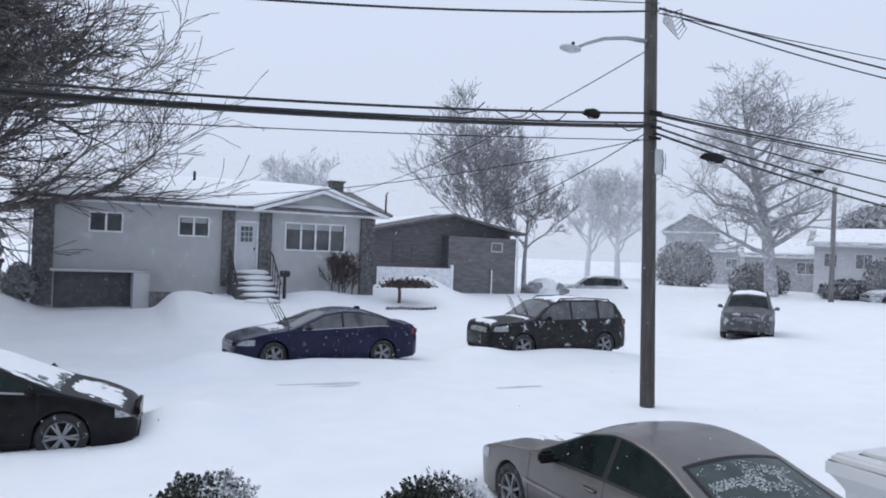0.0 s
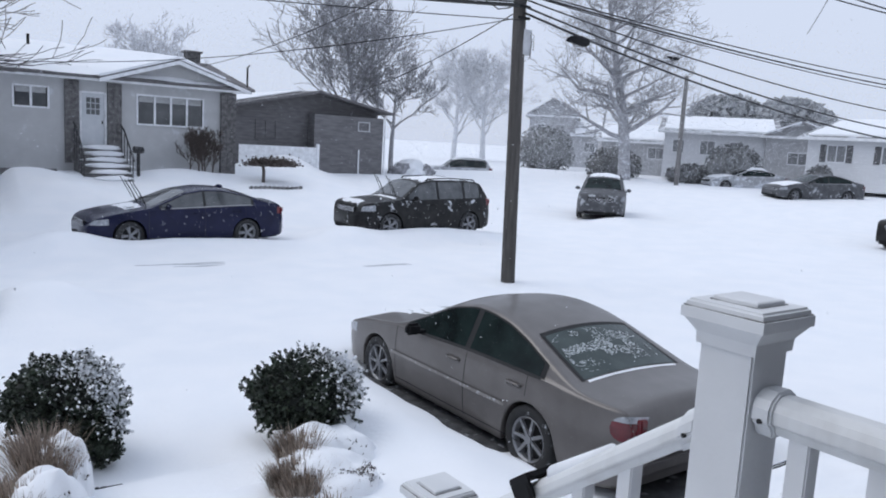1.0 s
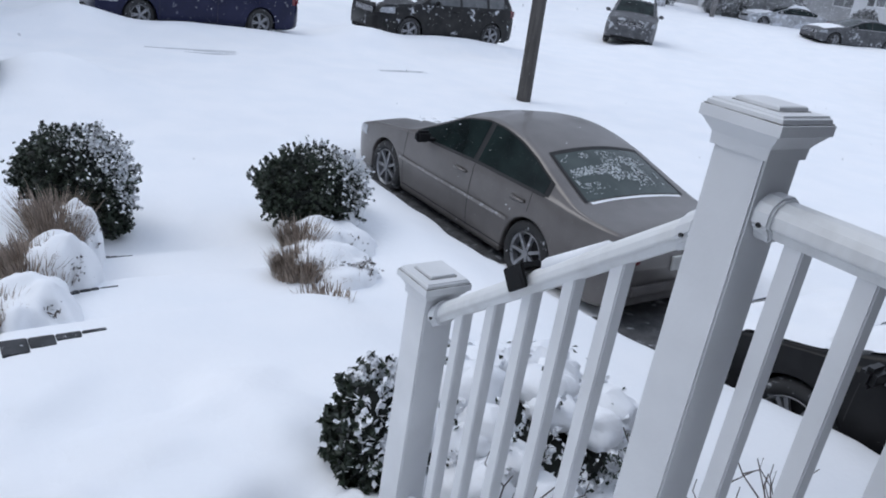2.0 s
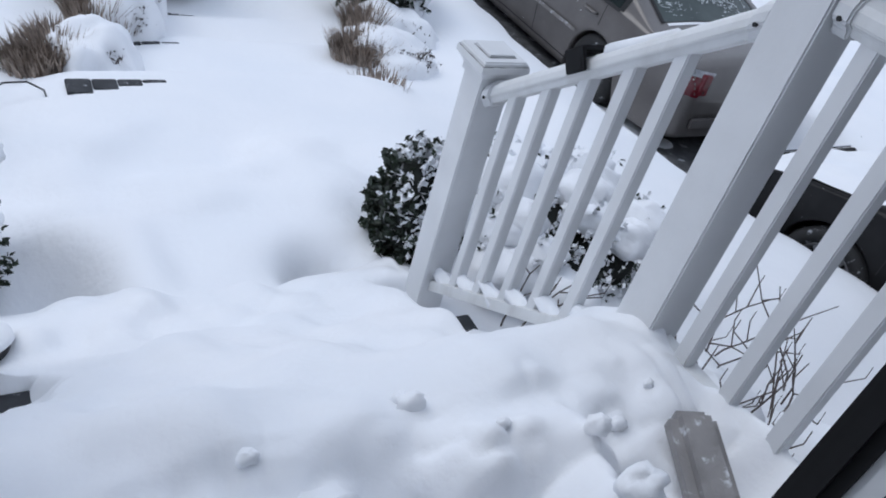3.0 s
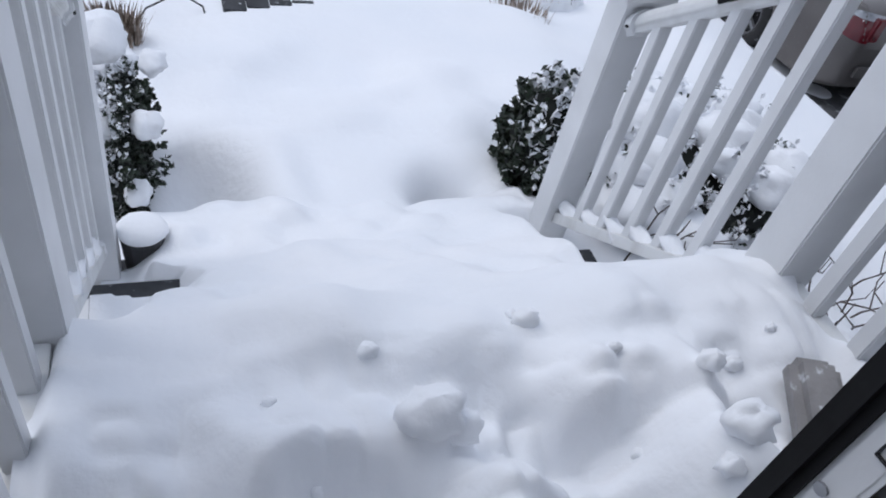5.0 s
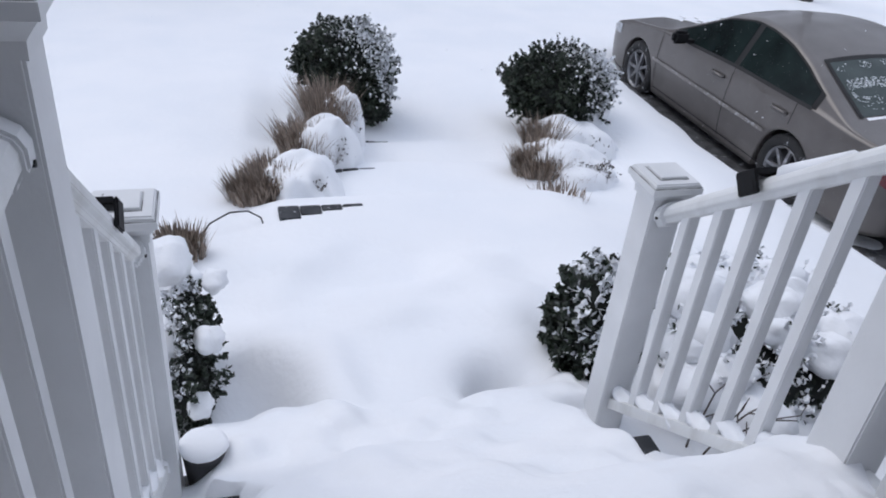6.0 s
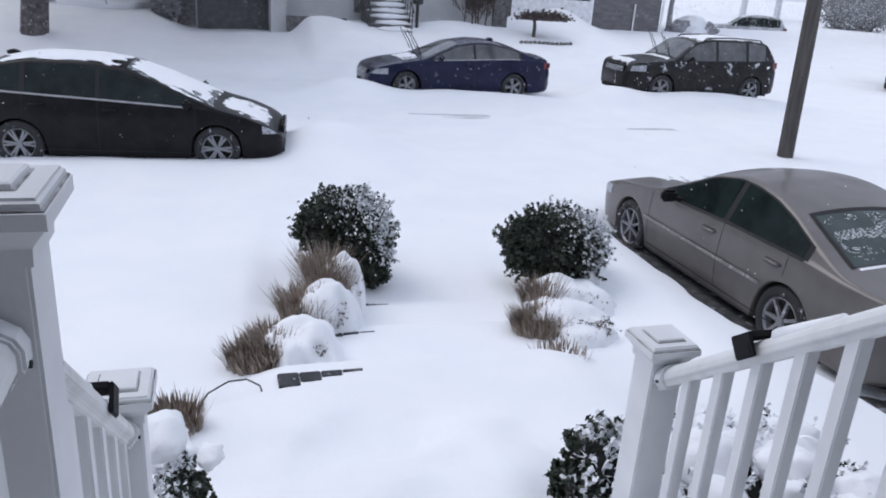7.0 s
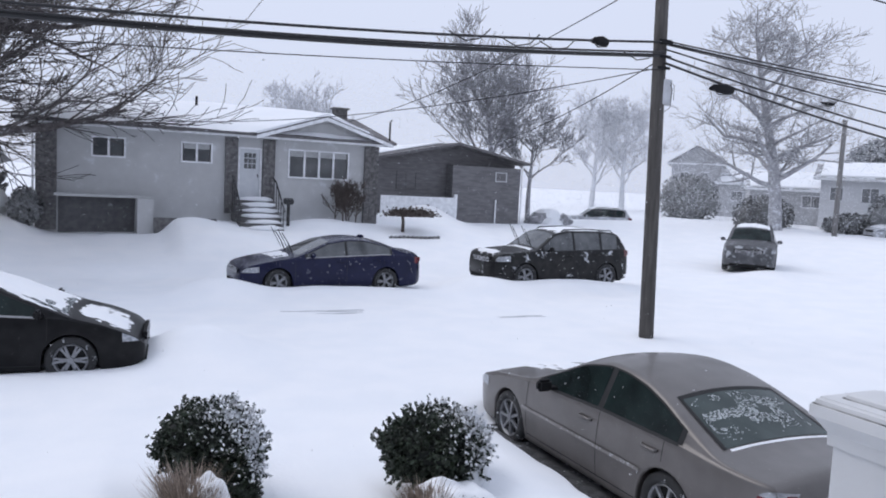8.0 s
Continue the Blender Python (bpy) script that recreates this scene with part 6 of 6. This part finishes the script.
# brown house with its gable end to the street
bh = thing("brown_house", (17.5, 38, 1.0), "dark brown house with a low gable", "house")
def gable_end(x0, xp, x1, z0, ze0, zp, ze1, ya, yb, mat, parent, name="wall"):
    f = [(x0, z0), (x1, z0), (x1, ze1), (xp, zp), (x0, ze0)]
    return Build().add([(x, ya, z) for x, z in f] + [(x, yb, z) for x, z in f], [(0, 1, 2, 3, 4), (9, 8, 7, 6, 5)] + [(k, 5 + k, 5 + (k + 1) % 5, (k + 1) % 5) for k in range(5)]).ob(name, mat, parent)
gable_end(13.4, 17.6, 21.5, 0.6, 4.15, 5.05, 4.28, 36, 44, BROWN, bh)
Build().box(17.35, 21.4, 35.2, 35.995, 0.6, 4.0).ob("front_wall", BROWN, bh)
for xa, za, xb, zb in ((13.1, 4.20, 17.6, 5.16), (17.6, 5.16, 21.9, 4.32)):
    slab([(xa, 35.0, za), (xb, 35.0, zb), (xb, 44.5, zb), (xa, 44.5, za)], 0.12).ob("roof", SHINGLE, bh)
    slab([(xa, 37.5, za + 0.07), (xb, 37.5, zb + 0.07), (xb, 44.5, zb + 0.07), (xa, 44.5, za + 0.07)], 0.05).ob("roof_snow", SNOW, bh)
window(bh, 14.6, 15.6, 2.7, 3.5, 35.99, 2, BROWN)
window(bh, 19.9, 20.5, 3.3, 3.7, 35.19, 1, GREYSD)
Build().tube([(21.45, 35.1, 1.0), (21.45, 35.1, 4.1)], 0.05, 6).ob("downpipe", TRIM, bh)
Build().tube([(19.9, 35.1, 0.8), (19.9, 35.1, 2.3)], 0.04, 6).ob("conduit", TRIM, bh)
fence = thing("board_fence", (15.3, 34.6, 1.0), "white board fence plastered with snow", "fence")
for k in range(26):
    Build().box(13.2 + k * 0.155, 13.345 + k * 0.155, 34.6, 34.63, 0.7, 2.32).ob("board", TRIM, fence)
Build().box(17.2, 17.36, 34.55, 34.7, 0.7, 2.5).ob("post", TRIM, fence, bevel=0.02)
sp = thing("shrub_pile", (24.2, 36.6, 0.9), "snow-covered shrubs beside the brown house", "shrub")
for k, (x, y, z, s) in enumerate(((23.4, 36.4, 1.1, 0.7), (24.3, 36.8, 1.2, 0.9), (25.2, 36.9, 1.0, 0.8), (24.0, 35.9, 0.9, 0.6))):
    b = Build()
    b.blob((x, y, z), (s, s * 0.7, s * 0.7), k, 10, 0.5)
    b.ob("snowy_mass", SNOW if k % 2 else BARKF, sp, smooth=True)


def ranch(name, label, origin, turn, w, d, h, rise, wall, windows, shutters=False, gable=False):
    """A small house; its front runs along local x, the camera side is -y."""
    m = Matrix.Translation(origin) @ Matrix.Rotation(radians(turn), 4, "Z")
    e = thing(name, None, label, "house", "far houses", m)
    b = wall_panels(Build(), 0, w, -0.5, h, 0, 0.2, [(a, c, z0, z1) for a, c, z0, z1 in windows])
    b.ob("wall", wall, e, local=True)
    for q in ((0, 0.2, 0.2, d - 0.2), (w - 0.2, w, 0.2, d - 0.2), (0, w, d - 0.2, d)):
        Build().box(*q, -0.5, h).ob("wall", wall, e, local=True)
    # Added black sheet takes the place of the dark interior.
    Build().box(0.25, w - 0.25, 0.5, 0.55, 0, h - 0.1).ob("dark_room_backing", DARKGAP, e, local=True)
    for a, c, z0, z1 in windows:
        b = Build()
        b.box(a - 0.05, c + 0.05, -0.03, 0.05, z1, z1 + 0.06).box(a - 0.05, c + 0.05, -0.04, 0.05, z0 - 0.06, z0).box(a - 0.05, a, -0.03, 0.05, z0, z1).box(c, c + 0.05, -0.03, 0.05, z0, z1).box((a + c) / 2 - 0.02, (a + c) / 2 + 0.02, -0.02, 0.05, z0, z1)
        f = b.ob("window_frame", TRIM, e, local=True)
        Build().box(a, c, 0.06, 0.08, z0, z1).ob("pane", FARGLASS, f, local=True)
        if shutters:
            for q in (a - 0.42, c + 0.08):
                Build().box(q, q + 0.34, -0.05, -0.001, z0 - 0.05, z1 + 0.05).ob("shutter", GARAGE, e, local=True)
    o = 0.45
    if gable:
        gable_pts = [(0, 0, h), (w, 0, h), (w / 2, 0, h + rise)]
        Build().add(gable_pts + [(x, 0.2, z) for x, y, z in gable_pts], [(0, 1, 2), (5, 4, 3)]).ob("gable_wall", wall, e, local=True)
        planes = [[(-o, -o, h - 0.1), (w / 2, -o, h + rise), (w / 2, d + o, h + rise), (-o, d + o, h - 0.1)], [(w / 2, -o, h + rise), (w + o, -o, h - 0.1), (w + o, d + o, h - 0.1), (w / 2, d + o, h + rise)]]
    else:
        planes = [[(-o, -o, h - 0.05), (w + o, -o, h - 0.05), (w + o, d / 2, h + rise), (-o, d / 2, h + rise)], [(-o, d / 2, h + rise), (w + o, d / 2, h + rise), (w + o, d + o, h - 0.05), (-o, d + o, h - 0.05)]]
        for x in (0, w):
            Build().add([(x, 0, h), (x, d, h), (x, d / 2, h + rise)], [(0, 1, 2)]).ob("gable_wall", wall, e, local=True)
    for p in planes:
        slab([(x, y, z + 0.02) for x, y, z in p], 0.12).ob("roof", SHINGLEF, e, local=True)
        cx, cy = sum(q[0] for q in p) / 4, sum(q[1] for q in p) / 4
        slab([(x + (cx - x) * 0.10, y + (cy - y) * 0.10, z + 0.14) for x, y, z in [(q[0], q[1], q[2] + (sum(k[2] for k in p) / 4 - q[2]) * 0.10) for q in p]], 0.10).ob("roof_snow", SNOW, e, local=True)
    Build().box(-o, w + o, -o - 0.03, -o, h - 0.2, h - 0.04).ob("fascia", TRIM, e, local=True)
    return e


ranch("white_ranch_house", "white ranch house with a snow-covered roof", (43.3, 33.9, 1.92), -55, 7.0, 8, 2.75, 1.1, WHITESD, [(0.6, 1.3, 1.3, 2.1), (2.4, 3.3, 1.2, 2.1), (4.3, 5.0, 0.1, 2.1)])
ranch("white_ranch_house", "white ranch house with dark window shutters", (43.9, 24.0, 2.02), -88, 9.0, 9, 2.5, 1.2, WHITESD, [(1.2, 2.2, 1.1, 2.0), (4.2, 5.2, 1.1, 2.0), (6.8, 7.6, 1.1, 2.0)], True)
ranch("pale_garage", "pale grey house wing with blank wall", (46.6, 28.3, 1.92), -57, 4.2, 7, 2.7, 0.9, GREYSD, [(1.4, 2.6, 0.9, 1.6)], gable=True)
ranch("grey_two_storey_house", "pale grey gabled house half lost in snow", (50.4, 55.6, 1.72), -45, 4.4, 8, 4.4, 1.6, GREYSD, [(0.8, 1.5, 2.6, 3.5), (2.6, 3.3, 2.6, 3.5)], gable=True)
ranch("grey_ranch_house", "pale grey ranch house with snowy roof", (53.0, 52.0, 1.62), -42, 9.0, 8, 2.8, 1.3, GREYSD, [(1.0, 2.0, 1.2, 2.0), (3.6, 4.8, 1.2, 2.0), (6.4, 7.4, 1.2, 2.0)])
ranch("grey_ranch_house", "pale grey ranch house with snowy roof", (45.5, 41.6, 1.62), -45, 7.5, 8, 2.3, 1.2, GREYSD, [(1.0, 2.0, 1.0, 1.8), (3.6, 4.8, 1.0, 1.8)])
ranch("white_ranch_house", "white house far beyond the driveway", (-16.0, 38.0, 1.2), 0, 10, 8, 2.8, 1.3, WHITESD, [(5.0, 6.0, 1.2, 2.0), (7.6, 8.6, 1.2, 2.0)])

# ---- dark scuffs where the road shows through ----
for x0, x1, yc, wd in ((3.9, 6.4, 15.9, 0.16), (4.6, 5.7, 15.6, 0.10), (8.4, 9.6, 14.35, 0.10)):
    b = Build()
    rows = []
    for x in np.linspace(x0, x1, 40):
        e = min(1, 3 * min(x - x0, x1 - x) / (x1 - x0))
        rows.append([(x, yc + wd * q + 0.1 * float(vnoise(x, 0, 0.9, 3)), ground_at(x, yc + wd * q) + 0.014 * (e * (1 - q * q) + 0.9 * float(vnoise(x * 0.6, q, 0.5, 5)) - 0.45)) for q in np.linspace(-1, 1, 12)])
    b.grid(rows, flip=True)
    tagged(b.ob("bare_road_patch", SLUSH, smooth=True), "thin grey strip of slush showing through snow", "road", "bare strips on the road", "structure")

# ---- snowflakes in the air ----
r = np.random.default_rng(77)
n = 6500
P = np.stack([r.uniform(-9, 20, n), r.uniform(1.8, 24, n), r.uniform(0.2, 6, n)], 1)
P = P[P[:, 2] > snow_height(P[:, 0], P[:, 1]) + 0.15]
n = len(P)
s = 0.003 + 0.004 * r.random((n, 1))
ux = rand_dirs(r, n) * s
uy = np.cross(ux, rand_dirs(r, n))
uy = uy / (np.linalg.norm(uy, axis=1, keepdims=True) + 1e-9) * s
quads("falling_snow", P, ux, uy, SNOWC, None, "stuff", "scattered snowflakes drifting in the air")

# driving snow in the distance: oversized flakes added to build up haze
n = 330000
P = np.stack([r.uniform(-4, 68, n), r.uniform(18, 68, n), r.uniform(0.6, 10, n)], 1)
P = P[(np.hypot(P[:, 0], P[:, 1]) > 43) & (P[:, 1] > 18 + 0.0 * P[:, 0])]
n = len(P)
s = 0.016 + 0.014 * r.random((n, 1))
ux = rand_dirs(r, n) * s
uy = np.cross(ux, rand_dirs(r, n))
uy = uy / (np.linalg.norm(uy, axis=1, keepdims=True) + 1e-9) * s
quads("driving_snow", P, ux, uy, SNOWC, None, "stuff", "oversized driving snowflakes added as haze over far houses and trees")
